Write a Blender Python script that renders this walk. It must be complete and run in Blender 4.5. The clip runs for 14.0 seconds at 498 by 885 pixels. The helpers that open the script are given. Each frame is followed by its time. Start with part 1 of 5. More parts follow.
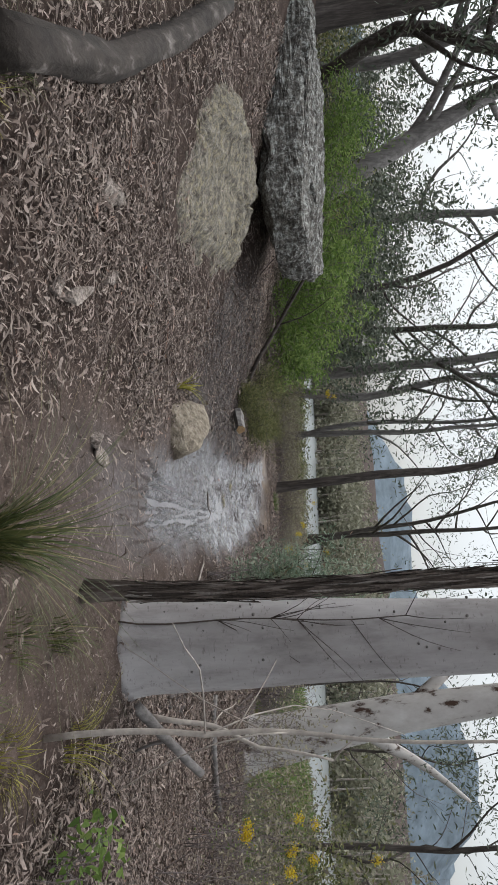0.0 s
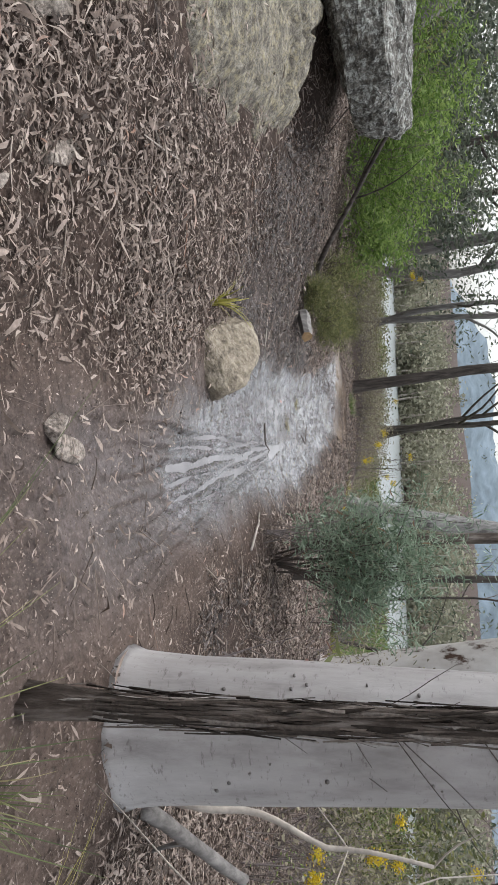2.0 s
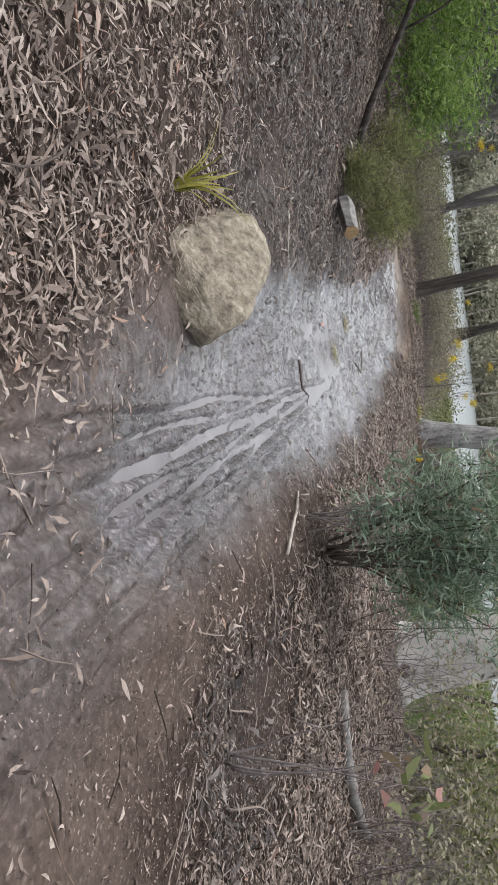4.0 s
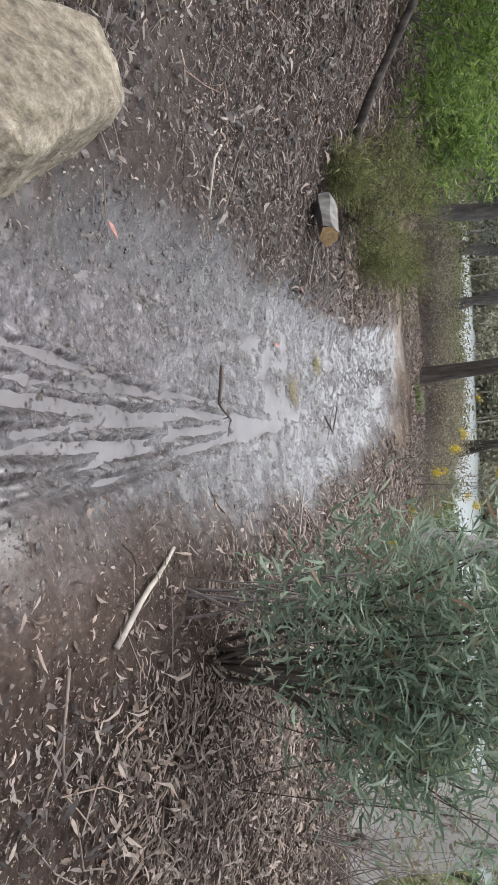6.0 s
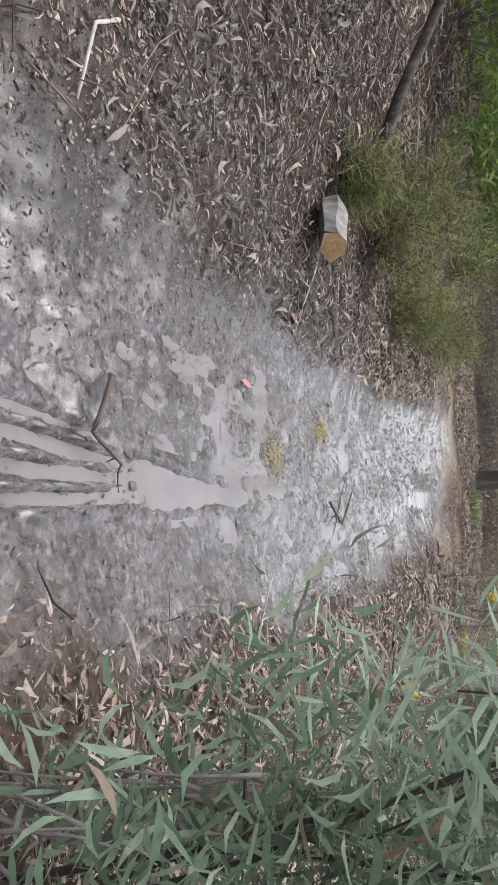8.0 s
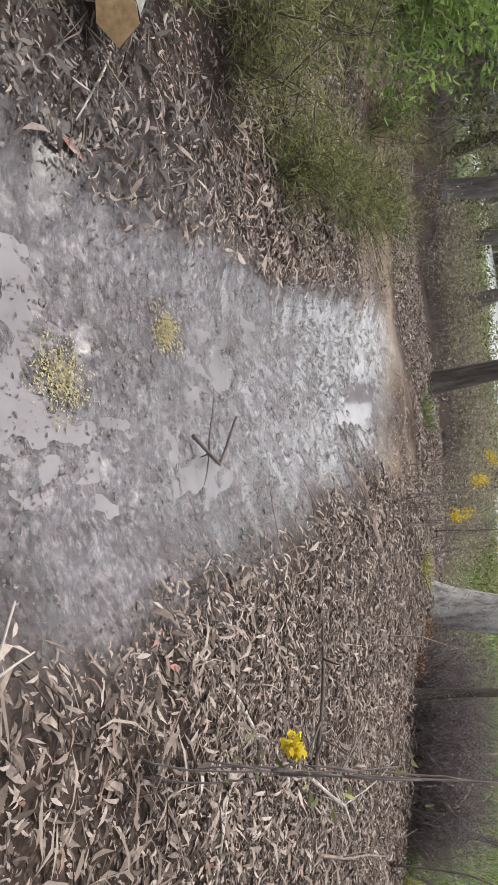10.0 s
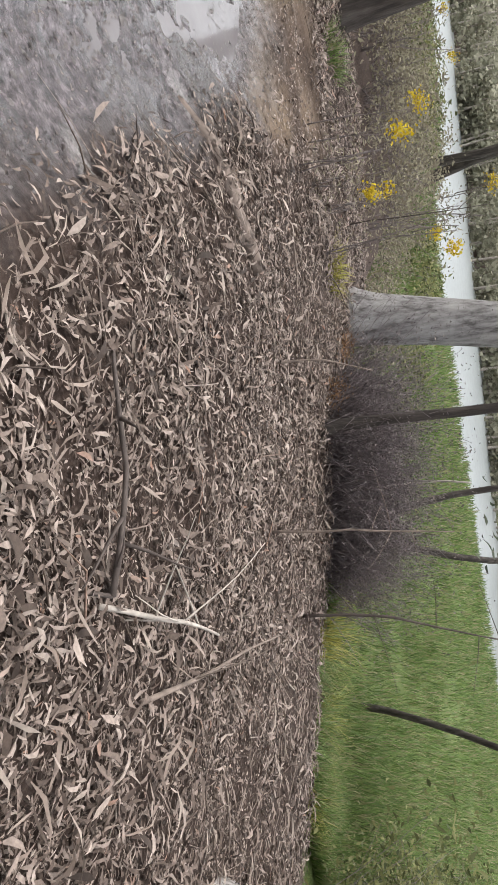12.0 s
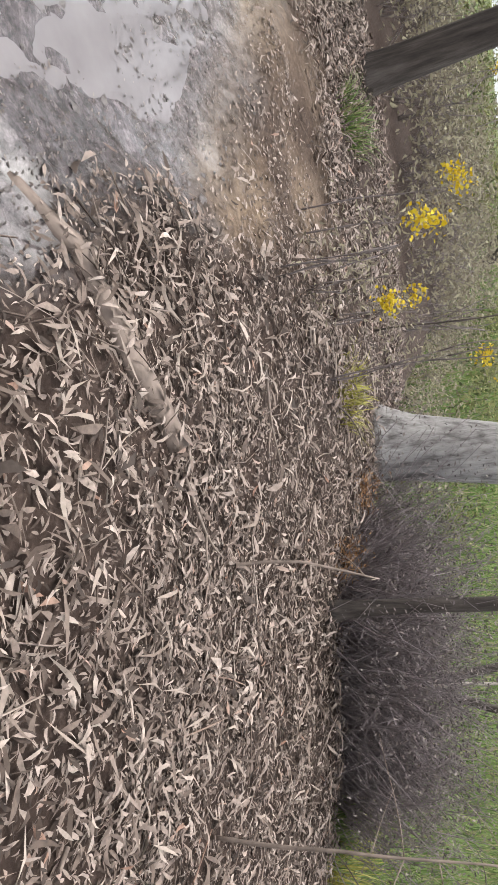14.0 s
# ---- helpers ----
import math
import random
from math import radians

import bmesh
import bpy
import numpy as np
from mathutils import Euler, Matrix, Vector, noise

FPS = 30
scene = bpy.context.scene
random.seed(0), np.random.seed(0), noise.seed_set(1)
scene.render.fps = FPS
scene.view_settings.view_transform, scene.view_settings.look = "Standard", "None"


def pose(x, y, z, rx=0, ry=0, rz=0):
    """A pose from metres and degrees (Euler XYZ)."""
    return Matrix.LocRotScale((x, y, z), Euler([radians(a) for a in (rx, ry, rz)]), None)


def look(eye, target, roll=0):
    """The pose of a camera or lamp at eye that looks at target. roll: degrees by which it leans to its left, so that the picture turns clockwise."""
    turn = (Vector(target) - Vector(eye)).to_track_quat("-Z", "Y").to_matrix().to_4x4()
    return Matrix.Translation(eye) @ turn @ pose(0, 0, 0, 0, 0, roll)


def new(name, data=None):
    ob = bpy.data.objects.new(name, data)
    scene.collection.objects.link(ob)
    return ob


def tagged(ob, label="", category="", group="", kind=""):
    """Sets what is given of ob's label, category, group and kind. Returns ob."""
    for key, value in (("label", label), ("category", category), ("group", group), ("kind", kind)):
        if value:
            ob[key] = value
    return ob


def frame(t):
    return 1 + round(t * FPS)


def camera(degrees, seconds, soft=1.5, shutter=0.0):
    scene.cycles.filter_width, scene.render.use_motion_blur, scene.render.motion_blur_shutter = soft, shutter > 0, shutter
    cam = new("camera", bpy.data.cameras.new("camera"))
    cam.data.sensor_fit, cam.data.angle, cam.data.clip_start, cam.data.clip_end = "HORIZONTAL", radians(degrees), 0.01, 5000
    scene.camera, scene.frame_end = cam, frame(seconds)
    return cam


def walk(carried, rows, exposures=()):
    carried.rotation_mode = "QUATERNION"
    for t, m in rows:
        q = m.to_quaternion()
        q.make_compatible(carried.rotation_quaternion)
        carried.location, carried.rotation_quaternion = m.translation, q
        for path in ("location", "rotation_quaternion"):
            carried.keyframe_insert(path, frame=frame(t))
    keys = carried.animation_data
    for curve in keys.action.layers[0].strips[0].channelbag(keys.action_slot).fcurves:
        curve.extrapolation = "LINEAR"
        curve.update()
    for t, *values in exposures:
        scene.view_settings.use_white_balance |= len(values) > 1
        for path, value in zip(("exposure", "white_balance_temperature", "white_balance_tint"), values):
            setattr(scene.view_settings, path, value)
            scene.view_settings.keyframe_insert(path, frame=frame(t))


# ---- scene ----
cam = camera(37.4, 14.0)
PATH = [
    (0, (0.099, -0.068, 1.733), (0.062, 1.916, 1.489), 85.7),
    (0.5, (-0.067, 0.38, 1.698), (-0.066, 2.357, 1.395), 84.9),
    (1, (-0.232, 0.911, 1.659), (-0.152, 2.872, 1.276), 84.7),
    (1.5, (-0.33, 1.421, 1.636), (-0.146, 3.368, 1.218), 85.4),
    (2, (-0.407, 2.044, 1.619), (-0.124, 3.967, 1.146), 86.2),
    (2.2, (-0.43, 2.286, 1.594), (-0.103, 4.198, 1.107), 86.4),
    (4.3, (-0.25, 4.524, 1.377), (0.241, 6.343, 0.708), 82.7),
    (4.5, (-0.174, 4.701, 1.378), (0.34, 6.521, 0.729), 82.9),
    (5, (0.147, 5.167, 1.312), (0.737, 6.996, 0.759), 82.6),
    (5.5, (0.39, 5.635, 1.291), (0.79, 7.471, 0.609), 84.0),
    (6, (0.584, 6.128, 1.319), (0.78, 8.007, 0.661), 86.4),
    (6.5, (0.681, 6.506, 1.274), (0.71, 8.374, 0.559), 87.8),
    (7.0, (0.91, 6.92, 1.24), (0.858, 8.731, 0.389), 86.2),
    (7.5, (1.02, 7.41, 1.265), (0.899, 9.235, 0.45), 86.9),
    (8.65, (0.86, 8.33, 1.262), (0.74, 10.17, 0.485), 84.2),
    (9.8, (0.91, 9.259, 1.257), (0.836, 11.116, 0.519), 81.5),
    (10, (0.999, 9.441, 1.261), (1.073, 11.297, 0.52), 81.8),
    (10.5, (1.187, 9.84, 1.221), (1.623, 11.654, 0.501), 82.7),
    (11, (1.37, 10.365, 1.209), (2.041, 12.108, 0.493), 83.8),
    (11.5, (1.513, 10.78, 1.225), (2.185, 12.52, 0.502), 83.9),
    (12, (1.612, 11.259, 1.202), (2.396, 12.963, 0.509), 84.2),
    (12.5, (1.742, 11.765, 1.195), (2.664, 13.44, 0.607), 85.7),
    (13, (1.751, 12.243, 1.201), (2.543, 13.993, 0.645), 87.9),
    (13.5, (1.68, 12.71, 1.197), (2.301, 14.479, 0.501), 85.9),
    (14, (1.698, 13.045, 1.181), (2.277, 14.772, 0.355), 83.1),
]
walk(cam, [(t, look(eye, target, roll)) for t, eye, target, roll in PATH], exposures=[(t, stops + 0.4, 6340 if t < 8 else 6560, 8.5 if t < 8 else 9.5) for t, stops in ((0, 0.1), (0.5, -0.3), (1, 0.35), (1.5, 0.55), (2, 0.6), (5, 0.7), (7.5, 0.95), (10, 0.9), (11, 0.75), (12.5, 1.05), (13, 1.15), (13.5, 0.7), (14, 1.15))])

# ---- world and sun: a bright overcast sky ----
world = bpy.data.worlds.new("world")
scene.world = world
world.use_nodes = True
wn, wl = world.node_tree.nodes, world.node_tree.links
sky = wn.new("ShaderNodeTexSky")
sky.sky_type = 'NISHITA'
sky.sun_disc = False
sky.sun_elevation, sky.sun_rotation = radians(70), radians(-42)
sky.air_density, sky.dust_density = 1.2, 4.0
grey = wn.new("ShaderNodeHueSaturation")
grey.inputs["Saturation"].default_value = 0.22
wl.new(sky.outputs[0], grey.inputs["Color"])
wl.new(grey.outputs[0], wn["Background"].inputs[0])
wn["Background"].inputs[1].default_value = 0.15
sun = new("sun", bpy.data.lights.new("sun", 'SUN'))
sun.data.energy, sun.data.angle, sun.data.color = 0.6, radians(60), (1.0, 0.97, 0.93)
sun.matrix_world = look((0, 0, 20), (5.0, -5.5, 0))

# ---- mesh helpers ----
rng = np.random.default_rng(7)


def hash2(ix, iy, seed):
    n = (ix.astype(np.int64) * 374761393 + iy.astype(np.int64) * 668265263 + seed * 974634777) & 0xFFFFFFFF
    n = ((n ^ (n >> 13)) * 1274126177) & 0xFFFFFFFF
    return ((n ^ (n >> 16)) & 0xFFFF) / 65535.0


def vnoise(x, y, seed=0):
    """Value noise on arrays, -1 to 1."""
    x, y = np.asarray(x, float), np.asarray(y, float)
    ix, iy = np.floor(x), np.floor(y)
    fx, fy = x - ix, y - iy
    fx, fy = fx * fx * (3 - 2 * fx), fy * fy * (3 - 2 * fy)
    a, b = hash2(ix, iy, seed), hash2(ix + 1, iy, seed)
    c, d = hash2(ix, iy + 1, seed), hash2(ix + 1, iy + 1, seed)
    return 2 * ((a * (1 - fx) + b * fx) * (1 - fy) + (c * (1 - fx) + d * fx) * fy) - 1


def fbm(x, y, seed=0, octaves=4):
    out, amp = 0, 1.0
    for k in range(octaves):
        c, d = math.cos(0.6 + 1.1 * k), math.sin(0.6 + 1.1 * k)
        out = out + amp * vnoise((np.asarray(x) * c - np.asarray(y) * d) * 2 ** k, (np.asarray(x) * d + np.asarray(y) * c) * 2 ** k, seed + k)
        amp *= 0.5
    return out


def ramp(d, soft=0.15):
    return 0.5 * (d + np.sqrt(d * d + soft * soft))


def smooth(a, b, x):
    t = np.clip((x - a) / (b - a), 0, 1)
    return t * t * (3 - 2 * t)


class Mesh:
    """Collects triangles and quads."""

    def __init__(self):
        self.v, self.f, self.n = [], [], 0

    def add(self, verts, faces):
        self.v.append(np.asarray(verts, float).reshape(-1, 3))
        self.f.extend([tuple(i + self.n for i in f) for f in faces])
        self.n += len(self.v[-1])

    def tube(self, pts, radii, sides=8, rough=0.0, cap=True):
        pts = np.asarray(pts, float)
        radii = np.broadcast_to(np.asarray(radii, float), (len(pts),))
        tang = np.gradient(pts, axis=0)
        tang /= np.linalg.norm(tang, axis=1)[:, None] + 1e-9
        up = np.array([0.0, 0, 1]) if abs(tang[0, 2]) < 0.8 else np.array([0.0, 1, 0])
        ang = np.linspace(0, 2 * np.pi, sides, endpoint=False)
        verts = []
        for p, t, r in zip(pts, tang, radii):
            a = np.cross(up, t)
            a /= np.linalg.norm(a) + 1e-9
            b = np.cross(t, a)
            up = b
            rr = r * (1 + rough * rng.uniform(-1, 1, sides))
            verts.append(p + (np.cos(ang) * rr)[:, None] * a + (np.sin(ang) * rr)[:, None] * b)
        faces = []
        for i in range(len(pts) - 1):
            for j in range(sides):
                k = (j + 1) % sides
                faces.append((i * sides + j, i * sides + k, (i + 1) * sides + k, (i + 1) * sides + j))
        if cap:
            faces.append(tuple(range(sides - 1, -1, -1)))
            faces.append(tuple((len(pts) - 1) * sides + j for j in range(sides)))
        self.add(np.concatenate(verts), faces)

    def data(self, name, shade=True):
        me = bpy.data.meshes.new(name)
        me.from_pydata(np.concatenate(self.v).tolist(), [], self.f)
        if shade:
            me.polygons.foreach_set("use_smooth", [True] * len(me.polygons))
        me.update()
        return me


def tri_mesh(name, verts, tris, shade=False):
    """A mesh straight from arrays of vertices and triangles."""
    me = bpy.data.meshes.new(name)
    verts, tris = np.asarray(verts, np.float32), np.asarray(tris, np.int32)
    me.vertices.add(len(verts))
    me.vertices.foreach_set("co", verts.ravel())
    me.loops.add(tris.size)
    me.loops.foreach_set("vertex_index", tris.ravel())
    me.polygons.add(len(tris))
    me.polygons.foreach_set("loop_start", np.arange(0, tris.size, 3, dtype=np.int32))
    if shade:
        me.polygons.foreach_set("use_smooth", np.ones(len(tris), bool))
    me.update(calc_edges=True)
    return me


def leaf_arrays(base, along, normal, length, width, droop=0.15):
    """Lens-shaped bent leaves: six vertices and four triangles each."""
    base, along, normal = (np.asarray(a, float) for a in (base, along, normal))
    n = len(base)
    length, width = np.broadcast_to(length, n)[:, None], np.broadcast_to(width, n)[:, None]
    droop = np.broadcast_to(droop, n)[:, None]
    along = along / (np.linalg.norm(along, axis=1)[:, None] + 1e-9)
    side = np.cross(along, normal)
    side /= np.linalg.norm(side, axis=1)[:, None] + 1e-9
    nor = np.cross(side, along)
    sway = side * length * (0.18 * np.sin(np.arange(n) * 2.399) * (1 - 0.5 * np.cos(np.arange(n) * 0.77)))[:, None]
    p = [base,
         base + sway + along * length * 0.33 + side * width * 0.5 + nor * length * droop * 0.5,
         base + sway + along * length * 0.33 - side * width * 0.5 + nor * length * droop * 0.6,
         base + sway * 0.9 + along * length * 0.7 + side * width * 0.38 + nor * length * droop * 0.5,
         base + sway * 0.9 + along * length * 0.7 - side * width * 0.38 + nor * length * droop * 0.4,
         base + along * length]
    verts = np.stack(p, 1).reshape(-1, 3)
    t = np.array([(0, 2, 1), (1, 2, 4), (1, 4, 3), (3, 4, 5)])
    tris = (np.arange(n)[:, None, None] * 6 + t[None]).reshape(-1, 3)
    return verts, tris


def part(name, me, mat, parent=None, label=""):
    """One mesh object, under a thing or a part."""
    if isinstance(me, Mesh):
        me = me.data(name)
    ob = new(name, me)
    if not me.materials:
        me.materials.append(mat)
    if parent is not None:
        ob.parent = parent
    if label:
        tagged(ob, label)
    return ob


def thing(name, at, label, category, group="", kind=""):
    ob = new(name)
    ob.location = at
    ob.empty_display_size = 0.1
    return tagged(ob, label, category, group, kind)


def local(me, at):
    """Moves a mesh's vertices so that its thing's base is the origin."""
    if isinstance(me, Mesh):
        me.v = [v - np.asarray(at, float) for v in me.v]
    return me


# ---- the lie of the land ----
POOL_Y = np.array([6.6, 7.0, 8.1, 9.1, 10.0, 11.1, 12.1, 13.4, 14.8, 15.7, 16.4, 17.1])
POOL_L = np.array([0.50, 0.25, 0.08, 0.0, 0.02, 0.10, 0.25, 0.36, 0.28, 0.35, 0.2, 0.3])
POOL_R = np.array([0.55, 0.85, 0.95, 1.02, 1.25, 1.48, 1.52, 1.54, 1.42, 1.45, 1.15, 0.5])
WATER = -0.166
LAKE = -2.2


def pool(x, y):
    """Distance into the track's puddle, below 0 outside."""
    wob = 0.10 * vnoise(np.asarray(y) * 2.2, np.asarray(x) * 1.3, 31) + 0.05 * vnoise(np.asarray(y) * 7, np.asarray(x) * 5, 32)
    d = np.minimum(x - np.interp(y, POOL_Y, POOL_L), np.interp(y, POOL_Y, POOL_R) - x)
    return np.minimum(d, np.minimum(y - 6.6, 17.1 - y)) + wob


def far_shore(x):
    """Where the far side of the lake lies: it comes nearer to the right."""
    return np.clip(118 - 0.95 * np.asarray(x, float), 52, 125)


EDGE_X = np.array([3.3, 4.0, 4.7, 5.7, 6.5, 7.6, 9.5])
EDGE_Y = np.array([19.6, 17.1, 16.5, 16.3, 15.5, 14.3, 13.0])


def past_edge(x, y):
    """Distance past the crest of the litter bank, where scrub and meadow begin."""
    return (y - np.interp(x, EDGE_X, EDGE_Y) + 0.15 * vnoise(x * 2.5, y * 2.5, 35)) * smooth(3.2, 3.8, x) - 5 * smooth(3.8, 3.2, x)


def on_track(x, y):
    """1 on the bare trodden track, 0 in the litter."""
    return smooth(-0.75, -0.15, x + 0.25 * vnoise(y * 0.8, x, 63)) * smooth(2.1, 1.3, x + 0.35 * vnoise(y, x, 64)) * smooth(12.5, 8.5, y)


def wet_bank(x, y):
    """1 in the dark seep between the boulder and the ledge."""
    seep = smooth(1.2, 0.6, np.hypot((np.asarray(x) - 1.95) / 0.6, (np.asarray(y) - 7.2) / 0.95) + 0.3 * vnoise(x * 3, y * 3, 16))
    return np.maximum(seep, smooth(-2.9, -1.9, x + 0.4 * vnoise(x * 1.5, y * 1.5, 15)) * smooth(0.3, -0.1, x) * smooth(7.9, 8.7, y + 0.25 * x + 0.3) * smooth(13.4, 12.0, y))


def land(x, y):
    x, y = np.asarray(x, float), np.asarray(y, float)
    fade = 1 - 0.6 * smooth(13, 19, y)
    h = np.minimum(0.27 * ramp(-0.45 - x), 2.0 + 0 * x) * fade
    h = h - np.minimum(0.155 * ramp(x - 2.0, 0.5), 1.1) * (0.5 + 0.5 * smooth(11, 15, y))
    h = h - 0.45 * smooth(0.0, 1.6, past_edge(x, y)) * smooth(30, 22, y)
    h = h - 0.036 * ramp(np.minimum(y, 84) - 19.5, 2.0) - 1.5 * smooth(74, 84, y)
    h = np.maximum(h, -3.2)
    h = h + 0.10 * ramp(y - far_shore(x), 2.0)
    h = np.minimum(h, 14)
    h = h + 0.16 * np.exp(-((x - 1.35) ** 2 + (y - 4.9) ** 2) / 0.7)
    h = h - 0.30 * np.exp(-((x + 2.7) ** 2 + (y - 10.0) ** 2) / 0.25)
    h = h - 0.07 * np.exp(-((x - 2.0) / 0.35) ** 2 - ((y - 7.3) / 0.5) ** 2)
    d = pool(x, y)
    near = smooth(30, 22, np.hypot(x, y - 9))
    h = h + near * (0.035 * fbm(x * 1.1, y * 1.1, 3) + 0.012 * fbm(x * 6, y * 6, 9, 3))
    # the sunken wheel track and its puddle
    dip = smooth(-0.45, 0.25, d)
    h = h * (1 - 0.7 * dip) - 0.16 * dip
    # wheel ruts pressed into the mud
    for off, w in ((-0.30, 0.022), (-0.20, 0.020), (-0.08, 0.034), (0.03, 0.020), (0.13, 0.030), (0.24, 0.020), (0.34, 0.022)):
        c = 0.50 + off * (1.25 - 0.28 * (y - 6.5)) + 0.11 * (y - 6.5) + 0.015 * np.sin(y * 4 + off * 30)
        rut = np.exp(-((x - c) / w) ** 2) * smooth(4.8, 6.6, y) * smooth(11.2, 9.8, y)
        lip = np.exp(-((np.abs(x - c) - 1.7 * w) / (0.7 * w)) ** 2) * smooth(4.8, 6.6, y) * smooth(11.0, 9.5, y)
        h = h - 0.036 * rut + (0.018 + 0.003 * np.sin(y * 75) + 0.006 * fbm(x * 9, y * 3, 45, 3)) * lip
    churn = smooth(6.3, 7.5, y) * smooth(11.5, 9.6, y) * smooth(-0.2, 0.2, d)
    h = h + churn * (0.014 + 0.006 * fbm(x * 5, y * 2.6, 41, 4) + 0.008 * fbm(x * 20, y * 14, 43, 2))
    # mud specks and clods just above the water farther on
    clod = smooth(0.5, 1.0, fbm(x * 5, y * 3, 51, 3)) * smooth(10, 11, y) * smooth(0.0, 0.3, d)
    h = h + 0.018 * clod + smooth(0, 0.25, d) * (0.010 * fbm(x * 14, y * 8, 53, 3) + 0.006 * fbm(x * 2.2, y * 1.4, 57, 3) - 0.003 + 0.005 * smooth(13.8, 15, y))
    return h


def ground_z(x, y):
    return float(land(np.array([x]), np.array([y]))[0])

# ---- materials ----
def material(name, rough=0.8, bump=0.2, spec=0.3):
    m = bpy.data.materials.new(name)
    m.use_nodes = True
    b = m.node_tree.nodes["Principled BSDF"]
    b.inputs["Roughness"].default_value = rough
    b.inputs["Specular IOR Level"].default_value = spec
    return m, m.node_tree.nodes, m.node_tree.links, b


def coords(nodes, links, scale=(1, 1, 1), kind="Object"):
    tc = nodes.new("ShaderNodeTexCoord")
    mp = nodes.new("ShaderNodeMapping")
    mp.inputs["Scale"].default_value = scale
    links.new(tc.outputs[kind], mp.inputs[0])
    return mp.outputs[0]


def noise_tex(nodes, links, vec, scale, detail=5, rough=0.6):
    n = nodes.new("ShaderNodeTexNoise")
    n.inputs["Scale"].default_value, n.inputs["Detail"].default_value = scale, detail
    n.inputs["Roughness"].default_value = rough
    links.new(vec, n.inputs["Vector"])
    return n.outputs[0]


def colour_ramp(nodes, links, fac, stops):
    r = nodes.new("ShaderNodeValToRGB")
    els = r.color_ramp.elements
    while len(els) < len(stops):
        els.new(0.5)
    for e, (p, c) in zip(els, stops):
        e.position, e.color = p, (*c, 1)
    links.new(fac, r.inputs[0])
    return r.outputs[0]


def mix(nodes, links, fac, a, b, mode="MIX"):
    m = nodes.new("ShaderNodeMix")
    m.data_type, m.blend_type = "RGBA", mode
    for val, sock in ((fac, m.inputs[0]), (a, m.inputs[6]), (b, m.inputs[7])):
        if hasattr(val, "links"):
            links.new(val, sock)
        else:
            sock.default_value = val if not isinstance(val, tuple) else (*val, 1)
    return m.outputs[2]


def bumped(nodes, links, b, height, strength, dist=0.02):
    n = nodes.new("ShaderNodeBump")
    n.inputs["Strength"].default_value, n.inputs["Distance"].default_value = strength, dist
    links.new(height, n.inputs["Height"])
    links.new(n.outputs[0], b.inputs["Normal"])


def island_leaf(name, stops, rough=0.6, through_light=0.0, spec=0.25, grain=0.25):
    """Leaves whose colour changes from piece to piece."""
    m, nd, lk, b = material(name, rough, spec=spec)
    geo = nd.new("ShaderNodeNewGeometry")
    c = colour_ramp(nd, lk, geo.outputs["Random Per Island"], stops)
    vec = coords(nd, lk)
    n = noise_tex(nd, lk, vec, 60, 3)
    c2 = mix(nd, lk, grain, c, colour_ramp(nd, lk, n, [(0.3, (0.25, 0.25, 0.25)), (0.75, (1.3, 1.3, 1.3))]), "MULTIPLY")
    lk.new(c2, b.inputs["Base Color"])
    if through_light:
        t = nd.new("ShaderNodeBsdfTranslucent")
        lk.new(c2, t.inputs[0])
        s = nd.new("ShaderNodeMixShader")
        s.inputs[0].default_value = through_light
        lk.new(b.outputs[0], s.inputs[1])
        lk.new(t.outputs[0], s.inputs[2])
        lk.new(s.outputs[0], nd["Material Output"].inputs[0])
    return m


def bark(name, dark, mid, pale, stretch=(1, 1, 0.2), scale=9, bump=0.4, rough=0.85, blotch=0.5, steps=(0.3, 0.5, 0.7), flecks=0.0):
    m, nd, lk, b = material(name, rough)
    vec = coords(nd, lk, stretch)
    fine = noise_tex(nd, lk, vec, scale, 8, 0.65)
    big = noise_tex(nd, lk, coords(nd, lk, (1, 1, 0.45)), 2.3, 4)
    c = colour_ramp(nd, lk, fine, [(steps[0], dark), (steps[1], mid), (steps[2], pale)])
    c = mix(nd, lk, blotch, c, colour_ramp(nd, lk, big, [(0.35, (0.55, 0.52, 0.5)), (0.6, (1.0, 1.0, 1.0))]), "MULTIPLY")
    if flecks:
        f = noise_tex(nd, lk, coords(nd, lk, (1, 1, 2.6)), 16, 5, 0.7)
        c = mix(nd, lk, flecks, c, colour_ramp(nd, lk, f, [(0.33, (0.38, 0.35, 0.34)), (0.42, (1.0, 1.0, 1.0))]), "MULTIPLY")
    lk.new(c, b.inputs["Base Color"])
    bumped(nd, lk, b, fine, bump, 0.03)
    return m


